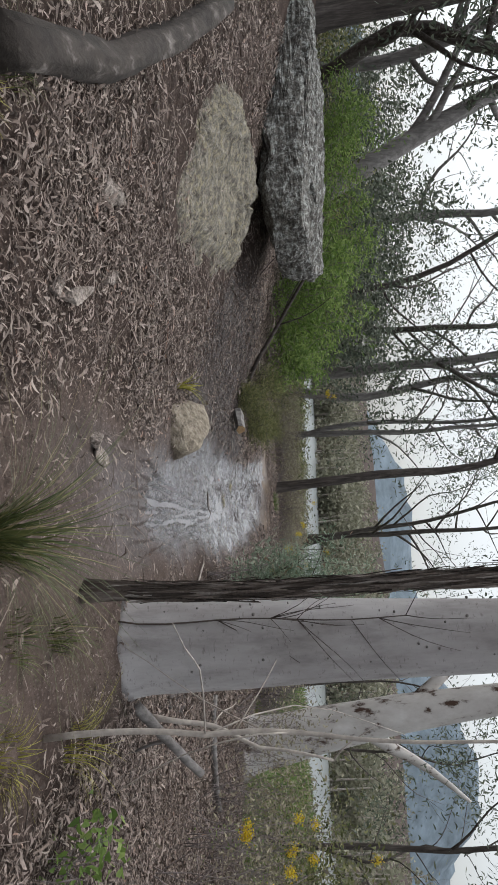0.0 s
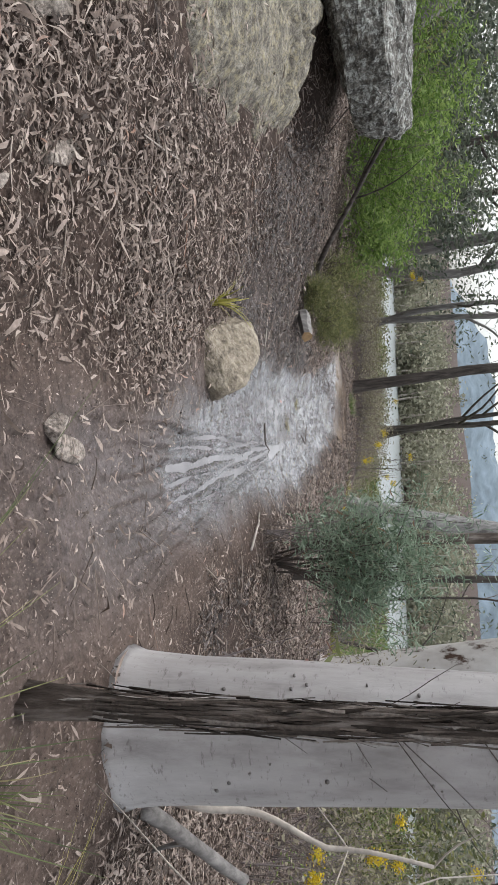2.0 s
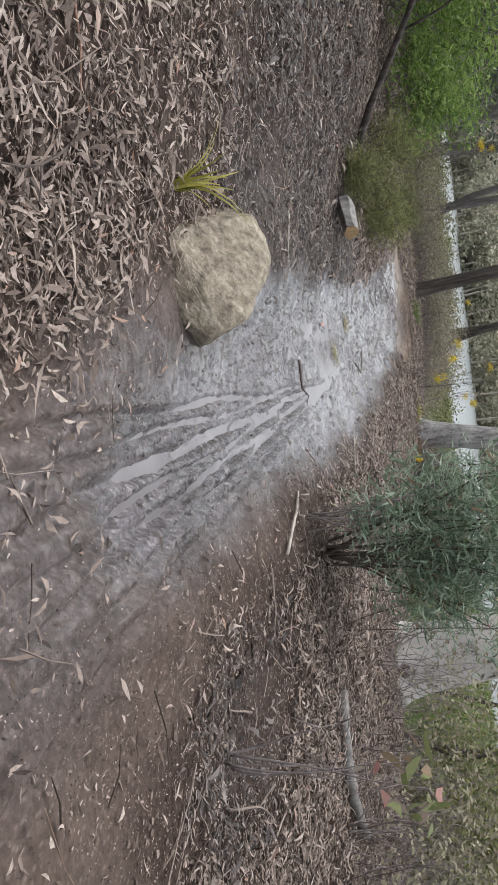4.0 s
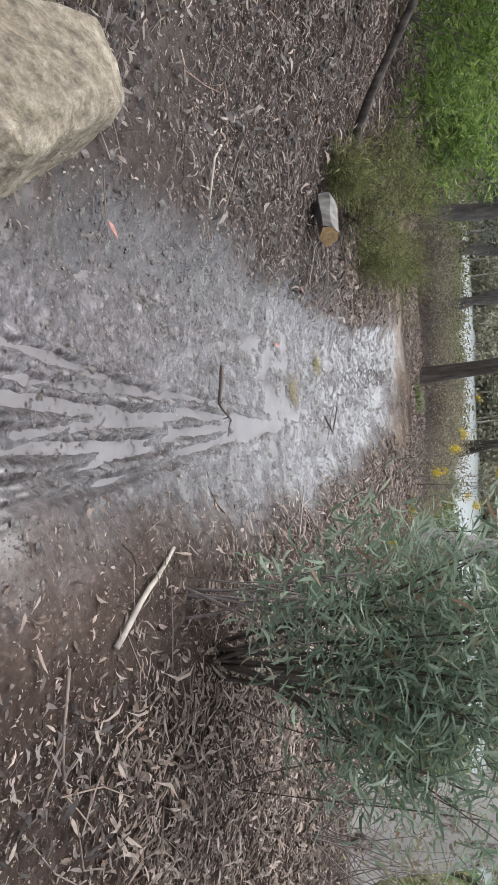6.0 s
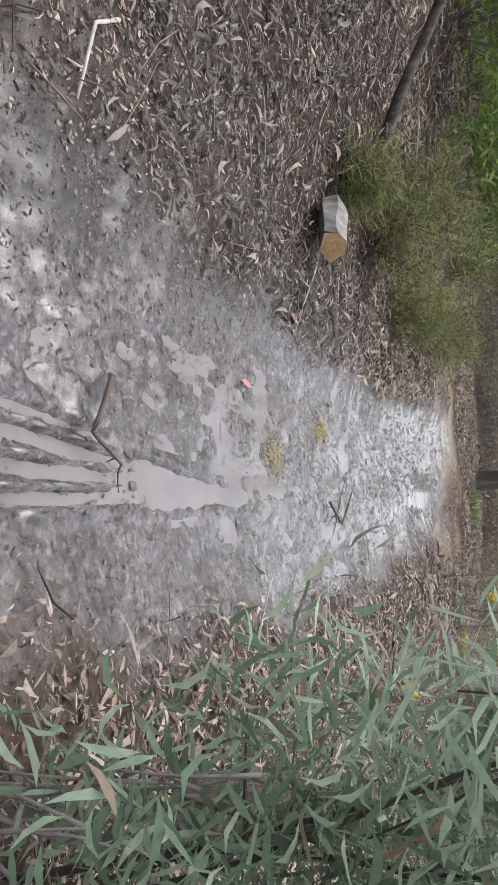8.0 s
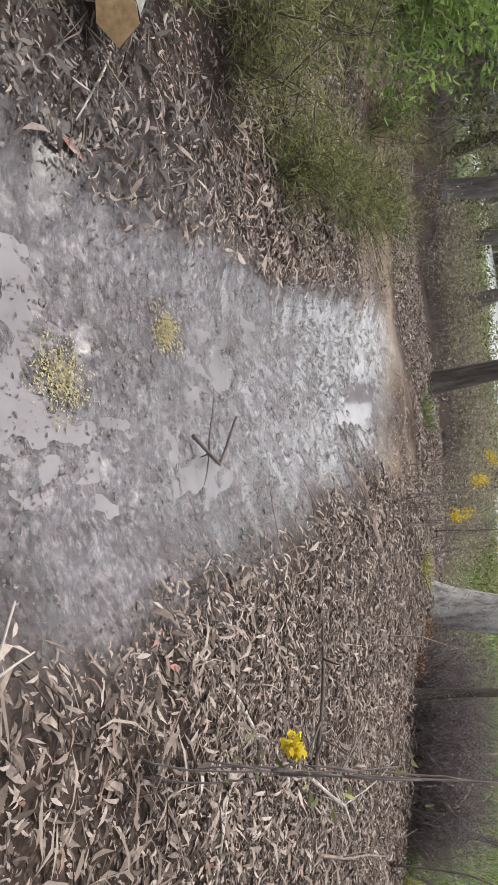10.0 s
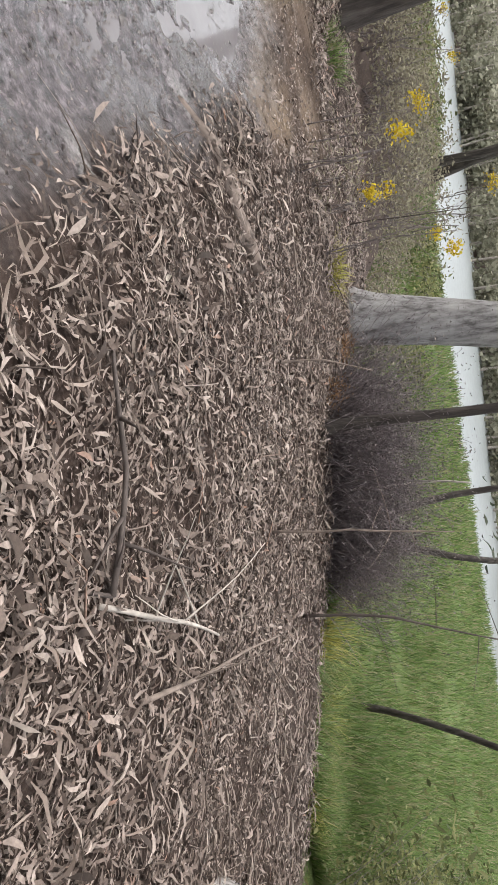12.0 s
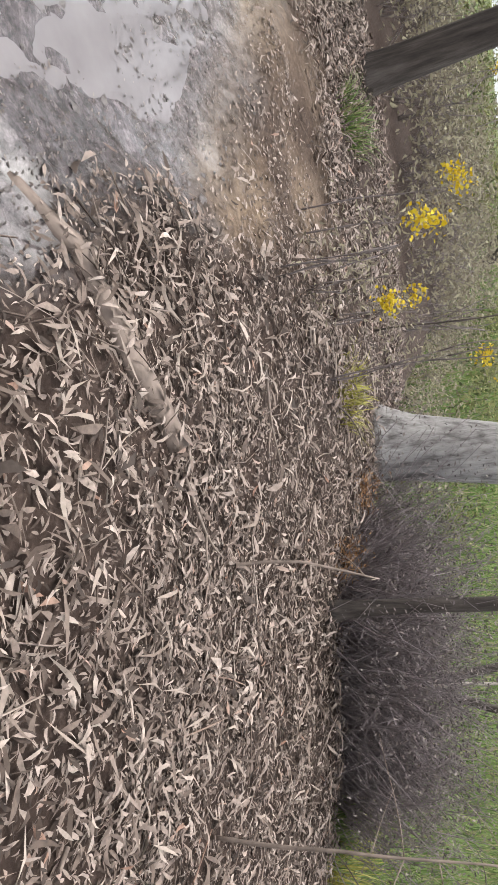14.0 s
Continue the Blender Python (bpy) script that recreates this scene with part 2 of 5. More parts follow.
def ground_material():
    m, nd, lk, b = material("earth", 0.9)
    vec = coords(nd, lk)
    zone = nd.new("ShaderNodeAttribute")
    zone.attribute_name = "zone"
    sep = nd.new("ShaderNodeSeparateColor")
    lk.new(zone.outputs["Color"], sep.inputs[0])
    fine = noise_tex(nd, lk, vec, 26, 10, 0.7)
    mid = noise_tex(nd, lk, vec, 3.0, 6)
    vor = nd.new("ShaderNodeTexVoronoi")
    vor.inputs["Scale"].default_value = 38
    lk.new(coords(nd, lk, (1, 0.6, 1)), vor.inputs["Vector"])
    dirt = colour_ramp(nd, lk, fine, [(0.3, (0.055, 0.041, 0.033)), (0.5, (0.115, 0.085, 0.069)), (0.72, (0.20, 0.153, 0.128))])
    dirt = mix(nd, lk, 0.6, dirt, colour_ramp(nd, lk, mid, [(0.3, (0.6, 0.55, 0.52)), (0.7, (1.15, 1.1, 1.05))]), "MULTIPLY")
    chips = colour_ramp(nd, lk, vor.outputs["Distance"], [(0.1, (0.224, 0.182, 0.161)), (0.35, (0.084, 0.063, 0.056))])
    dirt = mix(nd, lk, 0.5, dirt, chips)
    mud = colour_ramp(nd, lk, fine, [(0.32, (0.028, 0.024, 0.026)), (0.5, (0.085, 0.074, 0.079)), (0.68, (0.19, 0.17, 0.178))])
    mud = mix(nd, lk, 0.75, mud, colour_ramp(nd, lk, noise_tex(nd, lk, vec, 1.7, 7), [(0.35, (0.6, 0.56, 0.54)), (0.62, (1.35, 1.33, 1.33))]), "MULTIPLY")
    pits = noise_tex(nd, lk, coords(nd, lk, (0.6, 1.0, 1.0)), 34, 7, 0.72)
    mud = mix(nd, lk, 0.9, mud, colour_ramp(nd, lk, pits, [(0.4, (0.38, 0.36, 0.36)), (0.58, (1.32, 1.3, 1.31))]), "MULTIPLY")
    sand = colour_ramp(nd, lk, fine, [(0.3, (0.15, 0.108, 0.075)), (0.7, (0.33, 0.25, 0.178))])
    turf = colour_ramp(nd, lk, mid, [(0.3, (0.05, 0.075, 0.025)), (0.7, (0.12, 0.15, 0.045))])
    c = mix(nd, lk, sep.outputs[0], dirt, mud)
    c = mix(nd, lk, sep.outputs[1], c, sand)
    c = mix(nd, lk, sep.outputs[2], c, turf)
    damp_dark = nd.new("ShaderNodeMapRange")
    lk.new(zone.outputs["Alpha"], damp_dark.inputs[0])
    c = mix(nd, lk, damp_dark.outputs[0], c, mix(nd, lk, 1.0, c, (0.5, 0.46, 0.44), "MULTIPLY"))
    lk.new(c, b.inputs["Base Color"])
    # wet mud shines in patches
    patch = noise_tex(nd, lk, coords(nd, lk, (0.6, 1.0, 1.0)), 7, 8, 0.7)
    shine = colour_ramp(nd, lk, patch, [(0.38, (0.06, 0.06, 0.06)), (0.62, (0.24, 0.24, 0.24))])
    lk.new(mix(nd, lk, sep.outputs[0], (0.92, 0.92, 0.92), shine), b.inputs["Roughness"])
    b.inputs["Specular IOR Level"].default_value = 0.2
    grit = noise_tex(nd, lk, coords(nd, lk, (0.7, 1.0, 1.0)), 75, 6, 0.8)
    add = nd.new("ShaderNodeMath")
    add.operation = "MULTIPLY_ADD"
    add.inputs[1].default_value = 0.45
    lk.new(grit, add.inputs[0])
    lk.new(mix(nd, lk, sep.outputs[0], fine, pits), add.inputs[2])
    b.inputs["Coat Roughness"].default_value = 0.10
    wet_coat = nd.new("ShaderNodeMath")
    wet_coat.operation = "MULTIPLY"
    wet_coat.inputs[1].default_value = 1.0
    lk.new(sep.outputs[0], wet_coat.inputs[0])
    lk.new(wet_coat.outputs[0], b.inputs["Coat Weight"])
    bumped(nd, lk, b, add.outputs[0], 0.75, 0.016)
    film = nd.new("ShaderNodeBump")
    film.inputs["Strength"].default_value, film.inputs["Distance"].default_value = 0.07, 0.008
    lk.new(pits, film.inputs["Height"])
    lk.new(film.outputs[0], b.inputs["Coat Normal"])
    soft = nd.new("ShaderNodeMapRange")
    soft.inputs[3].default_value, soft.inputs[4].default_value = 0.8, 0.62
    lk.new(sep.outputs[0], soft.inputs[0])
    lk.new(soft.outputs[0], b.inputs["Normal"].links[0].from_node.inputs["Strength"])
    return m


def water_material(name, tint, ripple, rough, scale, film=False):
    m, nd, lk, b = material(name, rough, spec=0.5)
    b.inputs["IOR"].default_value = 1.42
    vec = coords(nd, lk)
    n = noise_tex(nd, lk, coords(nd, lk, (1.0, 0.5, 1)), scale, 4)
    n2 = noise_tex(nd, lk, vec, 2.0, 5)
    c = colour_ramp(nd, lk, n2, [(0.35, tuple(t * 0.7 for t in tint)), (0.65, tint)])
    scum = noise_tex(nd, lk, coords(nd, lk, (0.55, 1.0, 1)), 30, 9, 0.75)
    k = colour_ramp(nd, lk, scum, [(0.46, (0, 0, 0)), (0.62, (1, 1, 1))])
    if film:
        c = mix(nd, lk, k, c, tuple(min(1, t * 1.6) for t in tint))
        r = nd.new("ShaderNodeMapRange")
        r.inputs[3].default_value, r.inputs[4].default_value = rough, 0.45
        lk.new(k, r.inputs[0])
        lk.new(r.outputs[0], b.inputs["Roughness"])
    lk.new(c, b.inputs["Base Color"])
    bumped(nd, lk, b, n, ripple, 0.01)
    return m


def rock_material(name, dark, mid, pale, lichen=None, amount=0.5, speckle=0.75):
    m, nd, lk, b = material(name, 0.9)
    vec = coords(nd, lk)
    fine = noise_tex(nd, lk, vec, 14, 10, 0.7)
    big = noise_tex(nd, lk, vec, 2.6, 6)
    c = colour_ramp(nd, lk, fine, [(0.32, dark), (0.5, mid), (0.68, pale)])
    c = mix(nd, lk, 0.6, c, colour_ramp(nd, lk, big, [(0.35, (0.55, 0.53, 0.5)), (0.65, (1.1, 1.08, 1.05))]), "MULTIPLY")
    speck = noise_tex(nd, lk, vec, 48, 6, 0.75)
    c = mix(nd, lk, speckle, c, colour_ramp(nd, lk, speck, [(0.42, (0.35, 0.34, 0.32)), (0.56, (1.25, 1.24, 1.2))]), "MULTIPLY")
    if lichen:
        spot = noise_tex(nd, lk, coords(nd, lk, (1, 1, 1)), 13.0, 12, 0.85)
        k = colour_ramp(nd, lk, spot, [(0.5, (0, 0, 0)), (0.58, (1, 1, 1))])
        s = nd.new("ShaderNodeMath")
        s.operation = "MULTIPLY"
        s.inputs[1].default_value = amount
        lk.new(k, s.inputs[0])
        c = mix(nd, lk, s.outputs[0], c, lichen)
    lk.new(c, b.inputs["Base Color"])
    bumped(nd, lk, b, fine, 0.8, 0.03)
    return m


def plain(name, colour, rough=0.8, vary=0.35, scale=12):
    m, nd, lk, b = material(name, rough)
    n = noise_tex(nd, lk, coords(nd, lk), scale, 6)
    lo, hi = tuple(c * (1 - vary) for c in colour), tuple(min(1, c * (1 + vary)) for c in colour)
    lk.new(colour_ramp(nd, lk, n, [(0.3, lo), (0.7, hi)]), b.inputs["Base Color"])
    bumped(nd, lk, b, n, 0.3)
    return m


M_EARTH = ground_material()
M_PUDDLE = water_material("muddy_water", (0.20, 0.185, 0.19), 0.10, 0.09, 22)
M_LAKE = water_material("lake_water", (0.22, 0.24, 0.24), 0.6, 0.35, 1.5)
M_LITTER = island_leaf("dry_leaves", [(0.0, (0.04, 0.028, 0.022)), (0.25, (0.105, 0.076, 0.061)), (0.5, (0.195, 0.149, 0.125)), (0.8, (0.31, 0.247, 0.212)), (0.97, (0.42, 0.35, 0.305)), (1.0, (0.27, 0.155, 0.11))], 0.65, grain=0.5)
M_GRIT = island_leaf("grit", [(0.0, (0.03, 0.022, 0.018)), (0.5, (0.11, 0.083, 0.068)), (0.9, (0.24, 0.19, 0.16)), (1.0, (0.36, 0.31, 0.27))], 0.8)
M_SOAKED = island_leaf("soaked_leaves", [(0.0, (0.018, 0.014, 0.013)), (0.5, (0.06, 0.048, 0.045)), (0.85, (0.13, 0.108, 0.10)), (1.0, (0.30, 0.26, 0.23))], 0.5, spec=0.3)
M_RIBBON = island_leaf("bark_ribbon", [(0.0, (0.09, 0.066, 0.053)), (0.5, (0.22, 0.17, 0.142)), (1.0, (0.37, 0.31, 0.265))], 0.7)
M_WET_LEAF = island_leaf("wet_leaves", [(0.0, (0.03, 0.024, 0.022)), (0.7, (0.10, 0.08, 0.07)), (1.0, (0.22, 0.18, 0.16))], 0.35)
M_TWIG = plain("dry_twig", (0.205, 0.162, 0.137))
M_PALE_TWIG = plain("bleached_wood", (0.408, 0.365, 0.323))
M_DARK_TWIG = plain("dark_twig", (0.085, 0.068, 0.06))
M_SCRUB_TWIG = plain("scrub_twig", (0.20, 0.17, 0.165))
M_PURPLE_TWIG = plain("dark_scrub_twig", (0.18, 0.152, 0.154))
M_FAR_LEAF = island_leaf("far_foliage", [(0.0, (0.18, 0.18, 0.125)), (0.5, (0.27, 0.265, 0.195)), (1.0, (0.37, 0.355, 0.27))], 0.9, 0.3)
M_WHITE_BARK = bark("smooth_white_bark", (0.28, 0.263, 0.26), (0.42, 0.40, 0.396), (0.49, 0.472, 0.468), (1, 1, 0.3), 7, 0.3, 0.7, 0.5, flecks=0.6)
M_PEEL_BARK = bark("peeling_bark", (0.04, 0.031, 0.026), (0.15, 0.122, 0.105), (0.42, 0.375, 0.345), (1, 1, 0.16), 17, 1.0)
M_DARK_BARK = bark("rough_dark_bark", (0.035, 0.03, 0.027), (0.085, 0.072, 0.065), (0.16, 0.14, 0.125), (1, 1, 0.12), 20, 0.9)
M_GREY_BARK = bark("grey_bark", (0.111, 0.102, 0.0978), (0.204, 0.191, 0.183), (0.323, 0.306, 0.289), (1, 1, 0.15), 14, 0.5)
M_PALE_BARK = bark("flaky_pale_bark", (0.128, 0.119, 0.115), (0.36, 0.347, 0.34), (0.52, 0.505, 0.495), (1, 1, 0.22), 14, 0.9, steps=(0.36, 0.5, 0.68), flecks=0.5)
M_MOTTLED_BARK = bark("mottled_bark", (0.07, 0.04, 0.027), (0.53, 0.50, 0.475), (0.66, 0.64, 0.62), (1, 1, 0.55), 3.6, 0.4, 0.75, 0.45, (0.38, 0.45, 0.7))
M_STRIP = island_leaf("bark_strip", [(0.0, (0.03, 0.024, 0.02)), (0.45, (0.10, 0.08, 0.068)), (0.8, (0.21, 0.175, 0.152)), (1.0, (0.42, 0.38, 0.35))], 0.85, grain=0.6)
M_LOG = bark("weathered_log", (0.025, 0.021, 0.018), (0.06, 0.05, 0.043), (0.26, 0.235, 0.215), (1, 0.45, 1), 6, 1.0, steps=(0.35, 0.56, 0.72))
M_ROCK = rock_material("lichen_rock", (0.045, 0.042, 0.04), (0.12, 0.113, 0.105), (0.24, 0.228, 0.21), (0.47, 0.48, 0.45), 0.85)
M_SLAB = rock_material("yellow_lichen_rock", (0.07, 0.063, 0.054), (0.17, 0.156, 0.135), (0.31, 0.295, 0.262), (0.37, 0.322, 0.20), 0.6)
M_BOULDER = rock_material("sandstone", (0.10, 0.083, 0.066), (0.29, 0.25, 0.20), (0.46, 0.415, 0.35), (0.17, 0.145, 0.085), 0.4, 0.35)
M_STONE = rock_material("pale_stone", (0.176, 0.152, 0.136), (0.288, 0.248, 0.224), (0.4, 0.36, 0.336))
M_GUM_LEAF = island_leaf("gum_leaves", [(0.0, (0.06, 0.075, 0.055)), (0.5, (0.12, 0.145, 0.105)), (1.0, (0.20, 0.22, 0.16))], 0.5, 0.3)
M_WATTLE = island_leaf("bright_green_leaves", [(0.0, (0.09, 0.15, 0.035)), (0.5, (0.19, 0.29, 0.075)), (1.0, (0.36, 0.46, 0.15))], 0.5, 0.5)
M_BLUEGREEN = island_leaf("blue_green_leaves", [(0.0, (0.11, 0.16, 0.105)), (0.5, (0.235, 0.315, 0.22)), (0.93, (0.40, 0.475, 0.365)), (1.0, (0.28, 0.17, 0.11))], 0.4, 0.45, 0.4)
M_OLIVE = island_leaf("olive_needles", [(0.0, (0.06, 0.072, 0.028)), (0.5, (0.16, 0.17, 0.07)), (1.0, (0.32, 0.315, 0.14))], 0.6, 0.4)
M_RUSH = island_leaf("rush_blades", [(0.0, (0.045, 0.06, 0.02)), (0.5, (0.10, 0.12, 0.045)), (0.85, (0.17, 0.17, 0.07)), (1.0, (0.32, 0.26, 0.15))], 0.5, 0.2)
M_YELLOW_BLADE = island_leaf("yellow_green_blades", [(0.0, (0.162, 0.153, 0.0315)), (0.6, (0.324, 0.306, 0.063)), (1.0, (0.45, 0.405, 0.126))], 0.5, 0.3)
M_GRASS = island_leaf("meadow_grass", [(0.0, (0.068, 0.105, 0.034)), (0.4, (0.135, 0.21, 0.062)), (0.7, (0.215, 0.29, 0.095)), (0.85, (0.255, 0.238, 0.128)), (1.0, (0.374, 0.323, 0.204))], 0.55, 0.3)
M_FLOWER = island_leaf("yellow_blossom", [(0.0, (0.527, 0.357, 0.017)), (0.5, (0.68, 0.51, 0.0255)), (1.0, (0.722, 0.612, 0.085))], 0.6, 0.3)
M_SCRUB = island_leaf("brown_scrub", [(0.0, (0.18, 0.155, 0.12)), (0.5, (0.31, 0.275, 0.20)), (1.0, (0.43, 0.40, 0.28))], 0.7, 0.4)
M_DARK_SCRUB = island_leaf("dark_scrub", [(0.0, (0.08, 0.067, 0.067)), (0.6, (0.18, 0.152, 0.15)), (1.0, (0.29, 0.25, 0.225))], 0.8, 0.2)
M_MIXED_LEAF = island_leaf("mixed_leaves", [(0.0, (0.13, 0.15, 0.06)), (0.45, (0.24, 0.26, 0.12)), (0.6, (0.27, 0.14, 0.12)), (0.8, (0.34, 0.17, 0.15)), (1.0, (0.40, 0.38, 0.32))], 0.5, 0.3)
M_ORANGE = island_leaf("orange_needles", [(0.0, (0.20, 0.10, 0.05)), (1.0, (0.38, 0.23, 0.12))], 0.7, 0.2)
M_STRAW = island_leaf("straw_bits", [(0.0, (0.225, 0.188, 0.09)), (1.0, (0.39, 0.338, 0.18))], 0.8)
M_RED = plain("red_leaf", (0.336, 0.16, 0.136), 0.6, 0.3, 40)
M_BUFF = plain("buff_leaf", (0.442, 0.383, 0.323), 0.6, 0.25, 40)
M_CLOD = plain("wet_mud_lump", (0.10, 0.088, 0.085), 0.3, 0.4, 40)
M_CUT = plain("fresh_cut_wood", (0.355, 0.235, 0.125), 0.8, 0.3, 30)


# ---- ground ----
def build_ground():
    def spread(lo, hi, step, far_lo, far_hi, n):
        a = lo - np.geomspace(step, lo - far_lo, n)[::-1]
        b = hi + np.geomspace(step, far_hi - hi, n)
        return np.concatenate([a, np.arange(lo, hi, step), b])
    xs = spread(-7, 9.5, 0.07, -900, 900, 46)
    ys = spread(1.5, 19.5, 0.06, -300, 1500, 60)
    # a finer net where the mud is rutted
    xs = np.unique(np.concatenate([xs[(xs < -0.5) | (xs > 2.1)], np.arange(-0.5, 2.1, 0.024)]))
    ys = np.unique(np.concatenate([ys[(ys < 6.0) | (ys > 16.8)], np.arange(6.0, 12.0, 0.027), np.arange(12.0, 16.8, 0.035)]))
    gx, gy = np.meshgrid(xs, ys)
    z = land(gx, gy)
    v = np.stack([gx, gy, z], -1).reshape(-1, 3)
    nx, ny = len(xs), len(ys)
    idx = np.arange(nx * ny).reshape(ny, nx)
    a, b, c, d = idx[:-1, :-1].ravel(), idx[:-1, 1:].ravel(), idx[1:, 1:].ravel(), idx[1:, :-1].ravel()
    tris = np.concatenate([np.stack([a, b, c], 1), np.stack([a, c, d], 1)])
    me = tri_mesh("ground", v, tris, True)
    x, y = gx.ravel(), gy.ravel()
    d = pool(x, y) + 0.06 * fbm(x * 2, y * 2, 77, 3)
    wet = np.maximum(smooth(-0.42, 0.05, d), 0.55 * smooth(0.75, 0.2, np.abs(x - 0.4 + 0.2 * vnoise(y, x, 4))) * smooth(3.5, 6.5, y) * smooth(14, 12, y))
    wet = np.maximum(wet, 0.25 * smooth(-1.25, -0.6, x + 0.3 * vnoise(x * 2, y * 2, 15)) * smooth(0.3, 0.0, x) * smooth(8.2, 9.0, y) * smooth(12.6, 11.5, y))
    wet = np.maximum(wet, 0.1 * np.exp(-((x - 2.0) / 0.4) ** 2 - ((y - 7.3) / 0.55) ** 2))
    sand = smooth(15.4, 16.2, y + 0.3 * vnoise(x * 2, y * 2, 5)) * smooth(18.2, 17.2, y + 0.4 * vnoise(x * 2, y * 2, 6)) * smooth(2.2, 1.5, x + 0.3 * vnoise(x * 2, y, 8)) * smooth(-2.4, -1.4, x) * (1 - 0.8 * smooth(-0.1, 0.1, d))
    sand = sand * (0.55 + 0.45 * vnoise(x * 1.6, y * 3, 18))
    turf = smooth(4.2, 5.5, x + 0.5 * vnoise(x, y, 12)) * smooth(17.6, 18.8, y + 0.3 * vnoise(x, y, 14)) + smooth(24, 34, y)
    turf = np.clip(np.maximum(turf, smooth(0.3, 1.0, past_edge(x, y)) * smooth(5.4, 6.0, x)), 0, 1) * smooth(98, 80, y)
    damp_dark = np.maximum(smooth(-1.7, -0.9, x + 0.3 * vnoise(x * 2, y * 2, 15)) * smooth(0.35, 0.0, x) * smooth(7.6, 8.6, y) * smooth(13.0, 11.8, y),
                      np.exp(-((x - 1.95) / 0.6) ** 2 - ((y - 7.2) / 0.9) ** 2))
    damp_dark = np.maximum(damp_dark, 0.35 * smooth(0.05, 0.5, vnoise(x * 0.9 + 3, y * 0.7, 19)) * smooth(9.5, 7, y))
    damp_dark = np.maximum(damp_dark, smooth(1.2, 1.6, x) * smooth(3.4, 2.6, x) * smooth(5.6, 6.2, y) * smooth(8.6, 7.8, y))
    # earth under the litter is darkened too, so gaps between leaves look deep
    damp_dark = np.maximum(damp_dark, 0.85 * (1 - on_track(x, y)) * smooth(0.0, -0.3, d) * (1 - sand))
    damp_dark = np.maximum(damp_dark, wet_bank(x, y))
    damp_dark = np.clip(damp_dark + 0.35 * smooth(0.1, 0.7, fbm(x * 2.2, y * 2.2, 23)), 0, 1) * (1 - turf)
    col = np.stack([wet * (1 - turf), sand, turf, damp_dark], 1).astype(np.float32)
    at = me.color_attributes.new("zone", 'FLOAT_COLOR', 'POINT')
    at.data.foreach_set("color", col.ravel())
    g = part("ground", me, M_EARTH)
    return tagged(g, "brown earth with a muddy rutted track and sandy end", "ground", kind="structure")


build_ground()


def sheet(name, x0, x1, y0, y1, z, mat, label, n=2):
    xs, ys = np.linspace(x0, x1, n), np.linspace(y0, y1, n)
    m = Mesh()
    gx, gy = np.meshgrid(xs, ys)
    idx = np.arange(n * n).reshape(n, n)
    m.add(np.stack([gx, gy, np.full_like(gx, z)], -1), [(idx[i, j], idx[i, j + 1], idx[i + 1, j + 1], idx[i + 1, j]) for i in range(n - 1) for j in range(n - 1)])
    return tagged(part(name, m, mat), label, "water", kind="structure")


sheet("puddle_water", -0.9, 2.6, 6.2, 19.0, WATER, M_PUDDLE, "shallow milky grey puddle lying in the muddy track")
sheet("lake_water", -500, 500, 40, 150, LAKE, M_LAKE, "pale still lake behind the trees")


# ---- hills ----
def hill_range(name, y, x0, x1, peaks, base, colour, label, seed, rough_amp):
    """A ridge with a front slope and a wooded skyline."""
    xs = np.linspace(x0, x1, 260)
    top = sum(h * np.exp(-((xs - c) / w) ** 2) for c, w, h in peaks) + rough_amp * fbm(xs / 30, xs * 0, seed, 5)
    rows = []
    for k, (dy, f) in enumerate(((0, 0.0), (30, 0.25), (70, 0.6), (110, 0.9), (130, 1.0), (260, 0.5))):
        zz = base + top * f + (rough_amp * 0.6 * fbm(xs / 9, xs * 0 + k * 3.3, seed + 9, 4) if 0 < k < 5 else 0)
        rows.append(np.stack([xs, np.full_like(xs, y + dy) + 6 * vnoise(xs / 25, xs * 0 + k, seed), zz], 1))
    m = Mesh()
    n = len(xs)
    m.add(np.concatenate(rows), [(r * n + i, r * n + i + 1, (r + 1) * n + i + 1, (r + 1) * n + i) for r in range(len(rows) - 1) for i in range(n - 1)])
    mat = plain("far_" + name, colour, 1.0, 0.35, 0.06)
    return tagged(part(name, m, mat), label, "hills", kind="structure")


# blue-grey of the far hills is distance haze put into their base colour
hill_range("backdrop_hills", 620, -900, 1200, ((70, 130, 66), (-420, 160, 60), (330, 150, 112), (820, 260, 120)), -4, (0.135, 0.17, 0.20), "distant wooded hills behind the lake, with blue haze in their colour", 3, 5)
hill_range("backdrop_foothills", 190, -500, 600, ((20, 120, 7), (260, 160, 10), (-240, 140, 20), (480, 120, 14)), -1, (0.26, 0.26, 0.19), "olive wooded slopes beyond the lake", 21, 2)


# ---- trees ----
def bend_line(base, tip, n, wob, seed):
    base, tip = np.asarray(base, float), np.asarray(tip, float)
    r = np.random.default_rng(seed)
    t = np.linspace(0, 1, n)
    size = np.linalg.norm(tip - base)
    off = np.cumsum(r.normal(0, 1, (n, 3)), 0)
    off -= t[:, None] * off[-1]
    off -= off[0] * (1 - t[:, None])
    off[:, 2] *= 0.3
    for _ in range(2):
        off[1:-1] = (off[:-2] + 2 * off[1:-1] + off[2:]) / 4
    return base + t[:, None] * (tip - base) + off * wob * 0.6 * size / n


